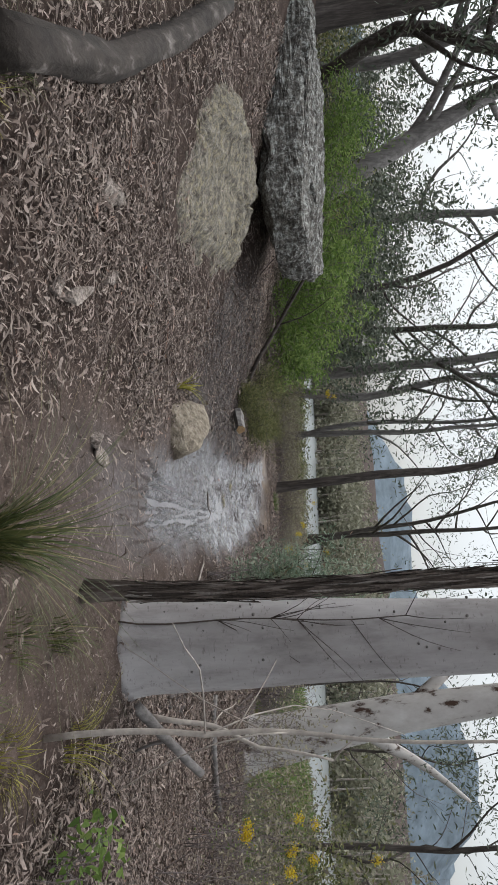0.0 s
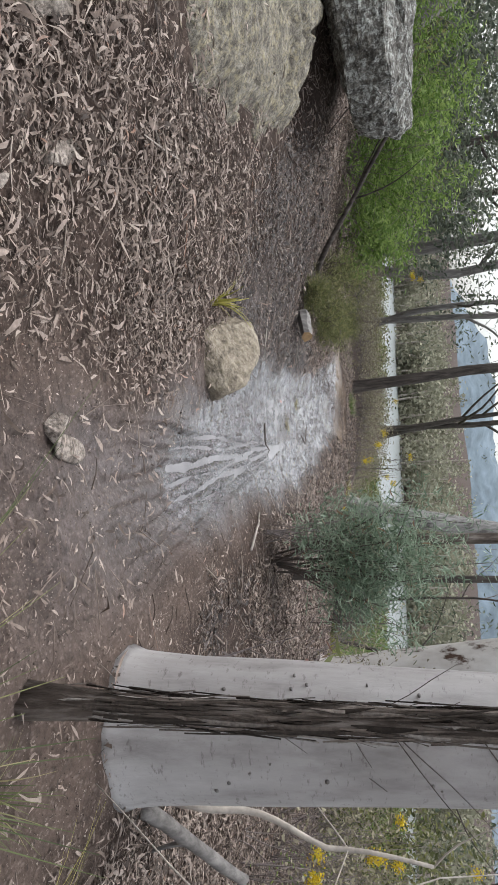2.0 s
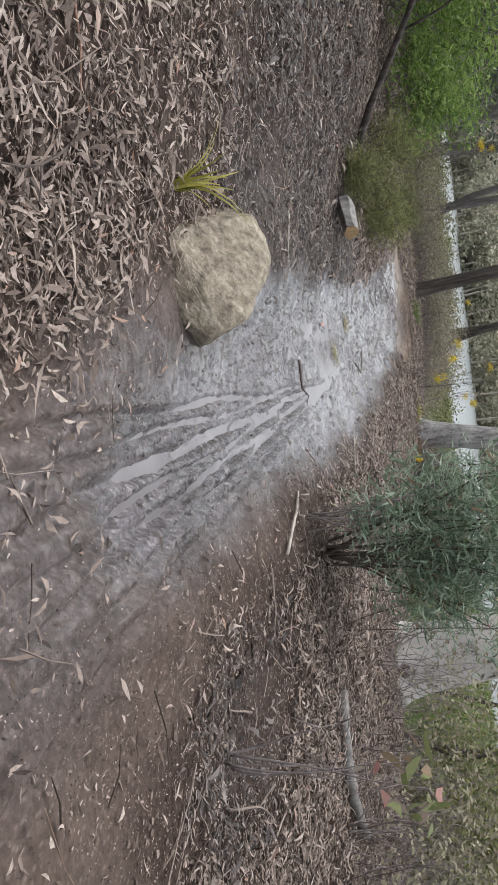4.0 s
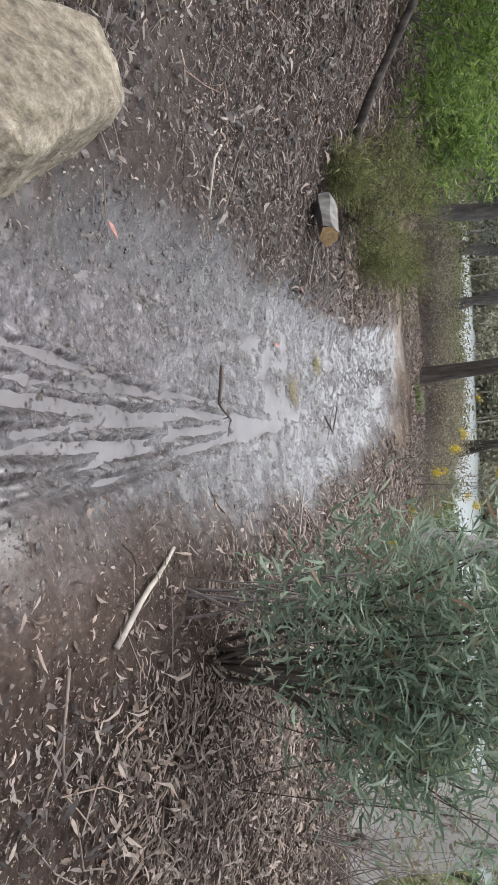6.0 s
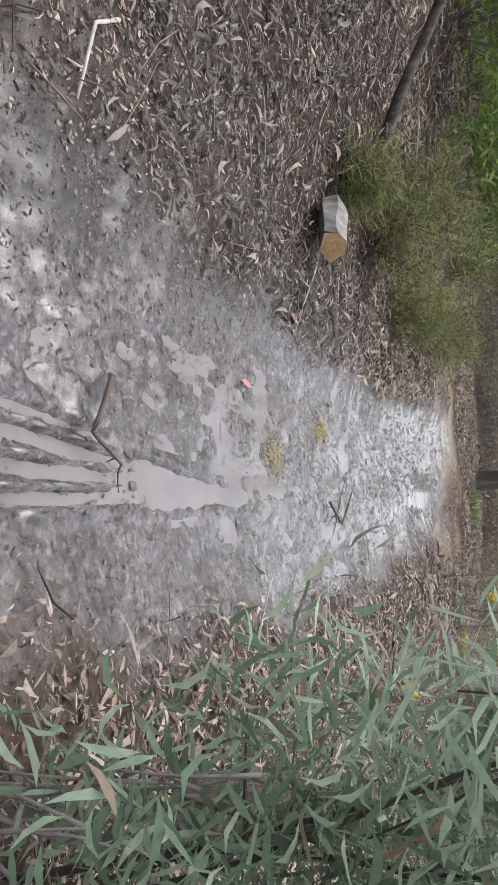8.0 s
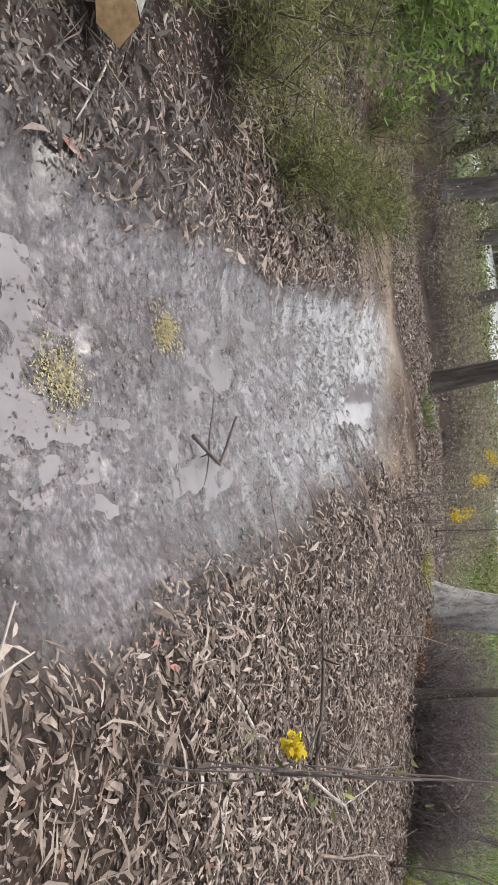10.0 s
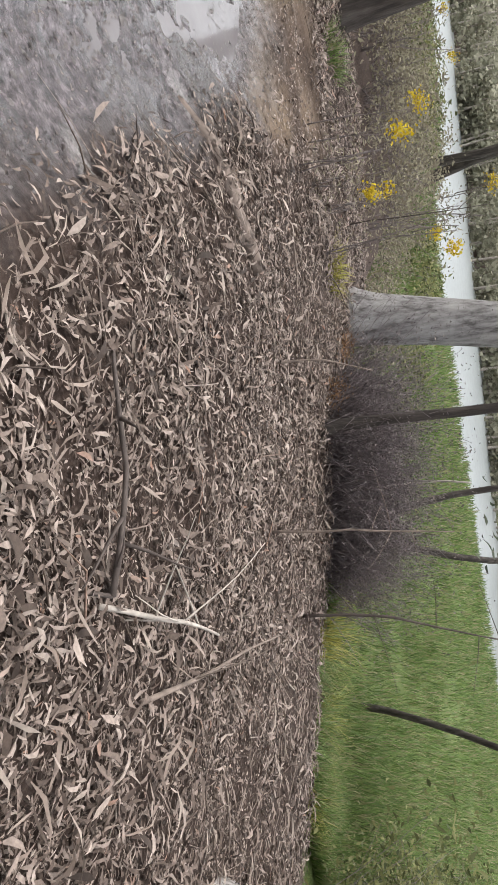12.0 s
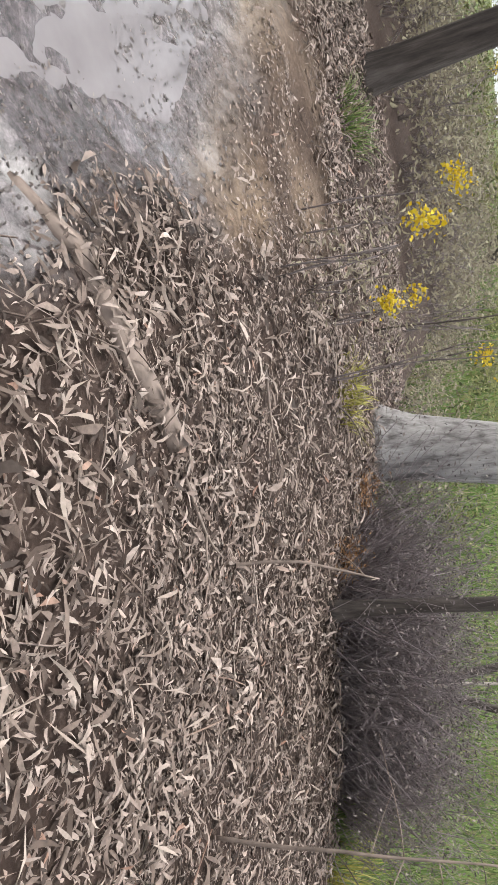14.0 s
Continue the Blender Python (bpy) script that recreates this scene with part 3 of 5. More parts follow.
def leaf_cloud(centres, per, spread, length, width, seed, hang=0.6):
    """Clumps of leaves round the given points."""
    r = np.random.default_rng(seed)
    c = np.repeat(np.asarray(centres, float), per, 0)
    n = len(c)
    c = c + r.normal(0, 1, (n, 3)) * spread
    d = r.normal(0, 1, (n, 3))
    d[:, 2] = d[:, 2] * 0.6 - hang
    nor = r.normal(0, 1, (n, 3))
    return leaf_arrays(c, d, nor, r.uniform(0.6, 1.2, n) * length, r.uniform(0.7, 1.2, n) * width, r.uniform(-0.15, 0.2, n))


def gum(at, height, r, lean, mat, label, seed, limbs=9, clumps=5, per=11, leaf=0.16, bare=0.45, wob=0.5, flare=1.25, sides=12, spread=0.30, reach=0.34, leaf_mat=None, name="gum_tree", crown=True):
    """A tree: trunk, limbs that fork, and hanging leaf clumps."""
    rr = np.random.default_rng(seed)
    x, y = at
    z = ground_z(x, y) - 0.08
    root = thing(name, (x, y, z), label, "tree")
    tip = np.array([lean[0] * height, lean[1] * height, height])
    n = 16
    line = bend_line((0, 0, 0), tip, n, wob, seed)
    t = np.linspace(0, 1, n)
    rad = r * (1 - 0.8 * t)
    if flare > 1:
        zz = line[:, 2]
        extra = np.concatenate([[0, 0.12, 0.3], []])
        low = np.array([np.interp(e, zz, line[:, k]) for e in extra for k in range(3)]).reshape(-1, 3)
        line = np.concatenate([low, line[zz > 0.45]])
        rad = np.interp(line[:, 2], zz, rad)
        rad[0] *= flare
        rad[1] *= 1 + (flare - 1) * 0.55
        rad[2] *= 1 + (flare - 1) * 0.2
    m = Mesh()
    m.tube(line, rad, sides, 0.035)
    part("trunk", m, mat, root)
    centres = []
    for k in range(limbs):
        f = bare + (1 - bare) * (k + rr.uniform(0, 1)) / limbs
        start = np.array([np.interp(f, np.linspace(0, 1, len(line)), line[:, j]) for j in range(3)])
        r0 = np.interp(f, np.linspace(0, 1, len(line)), rad)
        a = rr.uniform(0, 2 * np.pi)
        ln = height * reach * rr.uniform(0.5, 1.1) * (1.15 - 0.6 * f)
        end = start + np.array([np.cos(a) * ln, np.sin(a) * ln, ln * rr.uniform(0.3, 1.0)])
        pts = bend_line(start, end, 9, 0.9, seed * 91 + k)
        limb_mesh = Mesh()
        limb_mesh.tube(pts, np.linspace(r0 * 0.55, r0 * 0.1, 9), 6)
        for j in range(3):
            s = pts[rr.integers(4, 9)]
            e = s + rr.normal(0, 1, 3) * ln * 0.3 + np.array([0, 0, ln * 0.12])
            sub = bend_line(s, e, 5, 0.8, seed * 17 + k * 5 + j)
            limb_mesh.tube(sub, np.linspace(r0 * 0.16, r0 * 0.04, 5), 4)
            centres += [sub[-1], sub[3]]
        part("limb", limb_mesh, mat, root)
        centres += [pts[-1], pts[-2]]
    if crown and centres:
        cc = np.asarray(centres)
        cc = cc[rr.integers(0, len(cc), limbs * clumps)] + rr.normal(0, 1, (limbs * clumps, 3)) * spread * 1.6
        v, tr = leaf_cloud(cc, per, spread, leaf, leaf * 0.24, seed)
        part("crown", tri_mesh("crown", v, tr), leaf_mat or M_GUM_LEAF, root)
    return root


def white_gum():
    x, y = 1.42, 5.17
    z = ground_z(x, y) - 0.06
    root = thing("white_gum_tree", (x, y, z), "thick smooth white gum tree with a clinging dark vine", "tree")
    zs = np.array([0, 0.08, 0.2, 0.4, 0.8, 1.3, 1.9, 2.6, 3.6, 5, 7, 9.5, 12])
    rad = np.array([0.40, 0.365, 0.345, 0.335, 0.32, 0.295, 0.27, 0.25, 0.24, 0.225, 0.19, 0.14, 0.06])
    cx = np.array([0, 0, 0, 0.0, 0.005, 0.01, 0.02, 0.03, 0.05, 0.1, 0.25, 0.4, 0.5])
    m = Mesh()
    m.tube(np.stack([cx, cx * 0.3, zs], 1), rad, 28, 0.012)
    part("trunk", m, M_WHITE_BARK, root)
    cen = []
    for k in range(8):
        a = k * 2.4
        s = np.array([0.12, 0.05, 5.5 + k * 0.7])
        e = s + np.array([np.cos(a) * 2.6, np.sin(a) * 2.6, 1.8])
        p = bend_line(s, e, 6, 0.8, 300 + k)
        limb = Mesh()
        limb.tube(p, np.linspace(0.09, 0.02, 6), 6)
        part("limb", limb, M_WHITE_BARK, root)
        cen += [p[-1], p[-2], p[-3]]
    v, tr = leaf_cloud(np.repeat(np.asarray(cen), 5, 0) + rng.normal(0, 0.5, (len(cen) * 5, 3)), 7, 0.28, 0.15, 0.035, 5)
    part("crown", tri_mesh("crown", v, tr), M_GUM_LEAF, root)
    # the thin dark vine that climbs the near face, and its bare side twigs
    face = np.array([-0.235, -0.285])
    vine = Mesh()
    zs2 = np.linspace(0, 2.0, 12)
    rr = np.interp(zs2, zs, rad) + 0.012
    pts = np.stack([face[0] / 0.37 * rr + 0.012 * np.sin(zs2 * 5), face[1] / 0.37 * rr, zs2], 1)
    vine.tube(pts, np.linspace(0.007, 0.004, 12), 5)
    side = bend_line(pts[4], pts[4] + np.array([0.30, -0.05, 0.55]), 8, 0.35, 71)
    vine.tube(side, np.linspace(0.004, 0.002, 8), 4)
    for k in range(18):
        s = pts[rng.integers(4, 12)]
        e = s + np.array([rng.uniform(-0.4, 0.45), rng.uniform(-0.3, -0.05), rng.uniform(0.1, 0.6)])
        vine.tube(bend_line(s, e, 6, 0.4, 80 + k), np.linspace(0.003, 0.0012, 6), 4)
    part("vine", vine, M_DARK_TWIG, root, "thin dark climbing stem")
    for k in range(34):
        knots = Mesh()
        zz, a = rng.uniform(0.3, 2.8), rng.uniform(3.3, 5.2)
        r0 = np.interp(zz, zs, rad)
        c = np.array([np.cos(a) * r0, np.sin(a) * r0, zz])
        out = np.array([np.cos(a), np.sin(a), 0])
        knots.tube([c - out * 0.01, c + out * 0.004, c + out * 0.007], [rng.uniform(0.004, 0.011)] * 2 + [0.003], 6)
        part("bark_scar", knots, M_GREY_BARK, root, "small grey bark scar")


def peeling_tree():
    x, y = 0.86, 4.36
    z = ground_z(x, y) - 0.05
    root = thing("peeling_tree", (x, y, z), "slender dark tree with shaggy peeling bark strips", "tree")
    zs = np.linspace(0, 9, 26)
    line = np.stack([0.035 * np.sin(zs * 1.4) + zs * 0.012, 0.03 * np.cos(zs * 1.1), zs], 1)
    m = Mesh()
    m.tube(line, np.interp(zs, [0, 0.15, 1, 9], [0.075, 0.054, 0.047, 0.02]), 14, 0.2)
    part("trunk", m, M_PEEL_BARK, root)
    strips = Mesh()
    for k in range(420):
        a, z0, ln = rng.uniform(0, 6.28), rng.uniform(0.05, 3.6), rng.uniform(0.10, 0.45)
        zz = np.linspace(z0, z0 + ln, 5)
        c = np.stack([0.035 * np.sin(zz * 1.4) + zz * 0.012, 0.03 * np.cos(zz * 1.1)], 1)
        out = np.linspace(0.0, rng.uniform(0.004, 0.028), 5)[::rng.choice([-1, 1])]
        w = rng.uniform(0.006, 0.02) * np.array([0.15, 1.0, 1.2, 0.8, 0.2])
        rr = 0.049 + out
        p1 = np.stack([c[:, 0] + np.cos(a) * rr, c[:, 1] + np.sin(a) * rr, zz], 1)
        p2 = np.stack([c[:, 0] + np.cos(a + w / 0.07) * (rr + 0.004), c[:, 1] + np.sin(a + w / 0.07) * (rr + 0.004), zz], 1)
        strips.add(np.concatenate([p1, p2, p1 * [0.985, 0.985, 1]]), [(i, i + 1, i + 6, i + 5) for i in range(4)] + [(i + 5, i + 6, i + 11, i + 10) for i in range(4)])
    tagged(part("loose_bark", strips, M_STRIP, root, "loose hanging strips of bark"), kind="stuff")
    cen = []
    for k in range(6):
        s = line[14 + k * 2]
        e = s + np.array([np.cos(k * 2.1) * 1.2, np.sin(k * 2.1) * 1.2, 0.9])
        p = bend_line(s, e, 6, 0.7, 400 + k)
        limb = Mesh()
        limb.tube(p, np.linspace(0.02, 0.006, 6), 5)
        part("limb", limb, M_PEEL_BARK, root)
        cen += [p[-1], p[-2]]
    v, tr = leaf_cloud(np.repeat(np.asarray(cen), 4, 0) + rng.normal(0, 0.3, (len(cen) * 4, 3)), 10, 0.2, 0.14, 0.03, 6)
    part("crown", tri_mesh("crown", v, tr), M_GUM_LEAF, root)


def leaning_gum():
    x, y = 5.2, 12.9
    z = ground_z(x, y) - 0.08
    root = thing("leaning_gum_tree", (x, y, z), "thick leaning pale gum with brown mottled bark", "tree")
    zs = np.array([0, 0.15, 0.4, 0.8, 1.3, 2.0, 2.8, 4, 6, 8.5, 11])
    rad = np.array([0.60, 0.52, 0.46, 0.43, 0.40, 0.36, 0.33, 0.28, 0.22, 0.14, 0.05])
    cx = -np.array([-0.02, 0.0, 0.04, 0.1, 0.2, 0.32, 0.45, 0.6, 0.8, 1.0, 1.1])
    m = Mesh()
    m.tube(np.stack([cx, cx * -0.1, zs], 1), rad, 22, 0.03)
    part("trunk", m, M_MOTTLED_BARK, root)
    cen = []
    for k, (z0, dx, dy, up) in enumerate(((2.1, 1.7, 0.6, 1.9), (2.9, -1.8, 0.8, 2.2), (4.5, 1.6, -1.2, 2.0), (5.6, -1.5, -1.0, 1.8), (7, 1.0, 1.0, 1.6), (8, -1.2, 0.9, 1.5))):
        s = np.array([np.interp(z0, zs, cx), 0.05, z0])
        p = bend_line(s, s + np.array([dx, dy, up]), 7, 0.6, 500 + k)
        limb = Mesh()
        limb.tube(p, np.linspace(0.15 - 0.012 * k, 0.03, 7), 8)
        part("limb", limb, M_MOTTLED_BARK, root)
        cen += [p[-1], p[-2], p[-3]]
    v, tr = leaf_cloud(np.repeat(np.asarray(cen), 6, 0) + rng.normal(0, 0.5, (len(cen) * 6, 3)), 6, 0.28, 0.15, 0.035, 8)
    part("crown", tri_mesh("crown", v, tr), M_GUM_LEAF, root)


white_gum()
peeling_tree()
leaning_gum()
gum((0.97, 19.1), 13, 0.135, (-0.045, 0.0), M_DARK_BARK, "slim dark-barked tree beside the end of the track", 11, bare=0.5, wob=0.35)
gum((3.62, 18.4), 13, 0.25, (0.22, 0.02), M_PALE_BARK, "leaning pale grey gum tree on the litter bank", 12, bare=0.45, wob=0.08, flare=1.35)
gum((4.03, 16.65), 9, 0.045, (-0.01, 0.02), M_DARK_BARK, "thin straight dark sapling with a stout foot", 13, limbs=6, clumps=4, per=12, bare=0.55, wob=0.25, flare=1.9)
gum((6.35, 18.4), 6, 0.05, (0.04, 0.05), M_DARK_BARK, "thin crooked dark sapling", 14, limbs=5, clumps=3, per=8, bare=0.5, wob=0.6)
gum((1.98, 10.05), 10, 0.075, (0.02, 0.02), M_PEEL_BARK, "dark tree with peeling bark behind the shrub", 15, limbs=8, bare=0.5, wob=0.05)
gum((2.3, 9.95), 9, 0.05, (0.05, 0.0), M_DARK_BARK, "thin dark tree among the shrubs", 16, limbs=6, clumps=4, bare=0.5, wob=0.08)
# trees of the upper bank and round the lake
FAR = (
    ((-7.4, 12.6), 15, 0.26, (-0.02, 0), M_DARK_BARK, 0.5, 0.3), ((-7.4, 15.0), 9, 0.17, (-0.05, 0.05), M_DARK_BARK, 0.18, 1.3),
    ((-5.3, 16.8), 12, 0.27, (-0.42, 0.1), M_GREY_BARK, 0.3, 0.7), ((-4.2, 22.0), 12, 0.11, (-0.12, 0), M_DARK_BARK, 0.3, 0.8),
    ((-2.6, 24.0), 15, 0.20, (0.02, 0), M_GREY_BARK, 0.35, 0.4), ((-2.2, 26.5), 15, 0.17, (0.03, 0), M_GREY_BARK, 0.3, 0.5),
    ((-0.6, 24.0), 12, 0.10, (0.02, 0), M_GREY_BARK, 0.3, 0.5), ((-0.15, 25.0), 12, 0.10, (-0.05, 0), M_GREY_BARK, 0.3, 0.5),
    ((3.6, 31.0), 13, 0.12, (-0.06, 0), M_DARK_BARK, 0.35, 0.4), ((4.2, 31.5), 13, 0.15, (-0.03, 0), M_DARK_BARK, 0.35, 0.3),
    ((-10, 19), 14, 0.2, (0.02, 0), M_GREY_BARK, 0.3, 0.6), ((-8, 26), 15, 0.22, (0, 0), M_GREY_BARK, 0.25, 0.6),
    ((-13, 17), 14, 0.22, (0.05, 0), M_DARK_BARK, 0.3, 0.6), ((-5, 30), 14, 0.16, (0, 0), M_DARK_BARK, 0.25, 0.6),
    ((7.2, 14.0), 12, 0.07, (0.02, 0), M_DARK_BARK, 0.4, 0.4), ((9.6, 15.0), 12, 0.08, (0.0, 0), M_DARK_BARK, 0.4, 0.4),
    ((9.5, 13.0), 12, 0.16, (-0.03, 0), M_GREY_BARK, 0.35, 0.4), 
    ((7.8, 21), 8, 0.06, (0.1, 0), M_DARK_BARK, 0.35, 1.2), ((10.5, 20), 8, 0.06, (-0.05, 0), M_DARK_BARK, 0.35, 1.2),
)
for k, (at, hgt, rad, lean, mat, bare, wob) in enumerate(FAR):
    gum(at, hgt, rad, lean, mat, "dark-barked gum tree standing on the bank" if mat is M_DARK_BARK else "grey-barked gum tree standing near the lake", 40 + k, bare=bare, wob=wob, limbs=12, clumps=7 if at[0] < 1 else 4, per=34, leaf=0.17, sides=10, spread=0.26)


def far_woods():
    """The wooded far shore as one mass of trunks and leaf clumps."""
    r = np.random.default_rng(5)
    n = 1000
    x = r.uniform(-100, 130, n)
    y = far_shore(x) - 0.5 + r.exponential(16, n)
    z = land(x, y)
    trunks, cen = Mesh(), []
    for i in range(n):
        h = r.uniform(3.5, 7.5)
        trunks.tube([(x[i], y[i], z[i] - 0.2), (x[i] + r.normal(0, 0.4), y[i], z[i] + h * 0.9)], [0.2, 0.06], 4, cap=False)
        for k in range(9):
            cen.append((x[i] + r.normal(0, h * 0.17), y[i] + r.normal(0, 1), z[i] + h * r.uniform(0.05, 1.05)))
    tagged(part("far_tree_trunks", trunks, M_PALE_TWIG), "pale trunks of the woods beyond the lake", "woods", kind="stuff")
    v, t = leaf_cloud(np.array(cen), 13, 0.6, 0.7, 0.4, 9, 0.1)
    tagged(part("far_woods", tri_mesh("far_woods", v, t), M_FAR_LEAF), "olive tree crowns along the far shore", "woods", kind="stuff")


far_woods()


# ---- rocks ----
def rock_mesh(size, seed, e=0.75, cuts=7, rough=0.07, sub=4):
    bm = bmesh.new()
    bmesh.ops.create_icosphere(bm, subdivisions=sub, radius=1)
    r = np.random.default_rng(seed)
    planes = [(Vector(r.normal(0, 1, 3)).normalized(), r.uniform(0.55, 0.8)) for _ in range(cuts)]
    off = Vector(r.uniform(-50, 50, 3))
    for v in bm.verts:
        p = Vector([math.copysign(abs(c) ** e, c) for c in v.co])
        for n, d in planes:
            k = p.dot(n)
            if k > d:
                p -= n * (k - d) * 0.9
        p += v.co * (rough * noise.fractal(p * 2.2 + off, 0.9, 2.0, 5))
        v.co = Vector((p.x * size[0], p.y * size[1], p.z * size[2]))
    for f in bm.faces:
        f.smooth = True
    me = bpy.data.meshes.new("rock")
    bm.to_mesh(me)
    bm.free()
    return me


def faceted_mesh(size, seed, count=22, rough=0.05, e=0.6):
    """A broken stone: a hull with worn edges and a pitted skin."""
    r = np.random.default_rng(seed)
    bm = bmesh.new()
    for _ in range(count):
        d = r.normal(0, 1, 3)
        d /= np.linalg.norm(d)
        d = np.sign(d) * np.abs(d) ** e
        bm.verts.new(d * r.uniform(0.88, 1.08))
    res = bmesh.ops.convex_hull(bm, input=bm.verts)
    bmesh.ops.delete(bm, geom=[v for v in bm.verts if not v.link_faces], context='VERTS')
    bmesh.ops.bevel(bm, geom=list(bm.edges), offset=0.045, segments=2, affect='EDGES', profile=0.6)
    bmesh.ops.triangulate(bm, faces=bm.faces)
    for _ in range(4):
        long = [q for q in bm.edges if q.calc_length() > 0.075]
        bmesh.ops.subdivide_edges(bm, edges=long, cuts=1)
        bmesh.ops.triangulate(bm, faces=bm.faces)
    off = Vector(r.uniform(-50, 50, 3))
    for v in bm.verts:
        n = v.co.normalized()
        q = Vector((v.co.x * size[0], v.co.y * size[1], v.co.z * size[2]))
        low = min(size)
        f = noise.fractal(q / low * 1.1 + off, 0.7, 2.0, 6) + 0.5 * abs(noise.noise(Vector((q.x, q.y, q.z * 4)) / low * 1.3 + off))
        v.co = q + n * (rough * low * 2.2 * f)
    me = bpy.data.meshes.new("rock")
    bm.to_mesh(me)
    bm.free()
    return me


def rock(name, at, size, turn, mat, label, seed, sink=0.3, z=None, facets=0, **kw):
    me = faceted_mesh(size, seed, facets, **kw) if facets else rock_mesh(size, seed, **kw)
    ob = part(name, me, mat)
    zz = ground_z(at[0], at[1]) + size[2] * (1 - 2 * sink) if z is None else z
    ob.matrix_world = pose(at[0], at[1], zz, *turn)
    return tagged(ob, label, "rock")


rock("rock_ledge", (-4.65, 10.9), (2.2, 1.25, 0.40), (0, 3, -4), M_ROCK, "overhanging grey rock ledge spotted with pale lichen", 3, z=1.38, facets=44, e=0.42, rough=0.09)


def slab_axes(x, y):
    """Along and across the slab, each -1 to 1 within its outline."""
    dx, dy = np.asarray(x) + 2.85, np.asarray(y) - 8.0
    a = radians(14)
    return (dy * math.cos(a) - dx * math.sin(a)) / 2.5, (dx * math.cos(a) + dy * math.sin(a)) / 1.05


def slab_cover(x, y):
    u, v = slab_axes(x, y)
    return smooth(1.05, 0.75, np.sqrt(u * u + v * v) + 0.18 * vnoise(np.asarray(x) * 2.1, np.asarray(y) * 2.1, 131) + 0.10 * vnoise(np.asarray(x) * 7, np.asarray(y) * 7, 132))


def rock_slab():
    """A low outcrop that comes out of the slope, broken along a few seams."""
    xs, ys = np.arange(-4.6, -1.2, 0.03), np.arange(5.0, 11.0, 0.035)
    gx, gy = np.meshgrid(xs, ys)
    u, v = slab_axes(gx, gy)
    r = np.sqrt(u * u + v * v) + 0.10 * vnoise(gx * 1.7, gy * 1.7, 133) + 0.05 * vnoise(gx * 5, gy * 5, 134)
    lift = 0.30 * smooth(1.08, 0.45, r) - 0.12
    seam = np.abs(vnoise(gx * 1.1 + 0.5 * gy, gy * 0.55, 135))
    lift = lift - 0.09 * smooth(0.07, 0.0, seam) + 0.05 * np.round(2.5 * vnoise(gx * 0.8, gy * 0.6, 136)) * smooth(1.0, 0.7, r)
    lift = lift + 0.030 * fbm(gx * 5, gy * 5, 137, 5) + 0.010 * fbm(gx * 24, gy * 24, 138, 2)
    z = land(gx, gy) + lift
    ny, nx = gx.shape
    idx = np.arange(nx * ny).reshape(ny, nx)
    a, b, c, d = idx[:-1, :-1].ravel(), idx[:-1, 1:].ravel(), idx[1:, 1:].ravel(), idx[1:, :-1].ravel()
    keep = (r[:-1, :-1] < 1.25).ravel()
    tris = np.concatenate([np.stack([a, b, c], 1)[keep], np.stack([a, c, d], 1)[keep]])
    base = np.array([-2.85, 8.0, ground_z(-2.85, 8.0)])
    ob = part("rock_slab", tri_mesh("rock_slab", np.stack([gx, gy, z], -1).reshape(-1, 3) - base, tris, True), M_SLAB)
    ob.location = base
    tagged(ob, "low sloping rock slab with yellow and white lichen", "rock")


rock_slab()
rock("boulder", (-0.33, 7.98), (0.37, 0.46, 0.25), (10, -14, 24), M_BOULDER, "sandy pale angular boulder at the edge of the puddle", 12, z=0.0, facets=17, e=0.6, rough=0.035)
rock("stone_block", (-0.09, 5.0), (0.06, 0.085, 0.05), (5, 8, 30), M_STONE, "small pale squarish stone on the track", 9, facets=12, sink=0.2)
rock("flat_stone", (0.02, 5.12), (0.06, 0.16, 0.03), (0, 5, -20), M_STONE, "flat grey-green stone pressed into the track", 10, sink=0.35)
for k, (at, s) in enumerate((((-1.75, 4.75), (0.10, 0.20, 0.06)), ((-1.25, 5.05), (0.06, 0.20, 0.05)), ((-1.02, 4.35), (0.08, 0.24, 0.07)), ((-0.98, 4.05), (0.05, 0.09, 0.04)))):
    rock("bank_stone", at, (s[0], s[1], s[2]), (0, -12, 15 * k), M_STONE, "weathered grey stone lying in leaf litter", 20 + k, facets=14)


# ---- fallen wood ----
def stick(name, pts, radii, mat, label, sides=7, side_twigs=0, seed=0, category="branch", wob=0.25, jag=0.08):
    pts = np.asarray(pts, float)
    line = np.concatenate([bend_line(pts[i], pts[i + 1], 6, wob, seed + i)[(1 if i else 0):] for i in range(len(pts) - 1)])
    m = Mesh()
    m.tube(line - line[0], np.linspace(radii[0], radii[1], len(line)), sides, jag)
    ob = part(name, m, mat)
    ob.location = line[0]
    r = np.random.default_rng(seed + 99)
    for k in range(side_twigs):
        s = line[r.integers(len(line) // 3, len(line))] - line[0]
        e = s + r.normal(0, 1, 3) * 0.22 * np.linalg.norm(line[-1] - line[0]) * np.array([1, 1, 0.8])
        q = Mesh()
        q.tube(bend_line(s, e, 6, 0.6, seed + k), np.linspace(radii[1] * 0.7, radii[1] * 0.25, 6), 5)
        part("side_twig", q, mat, ob)
    return tagged(ob, label, category)


def on(x, y, up=0.0):
    return (x, y, ground_z(x, y) + up)


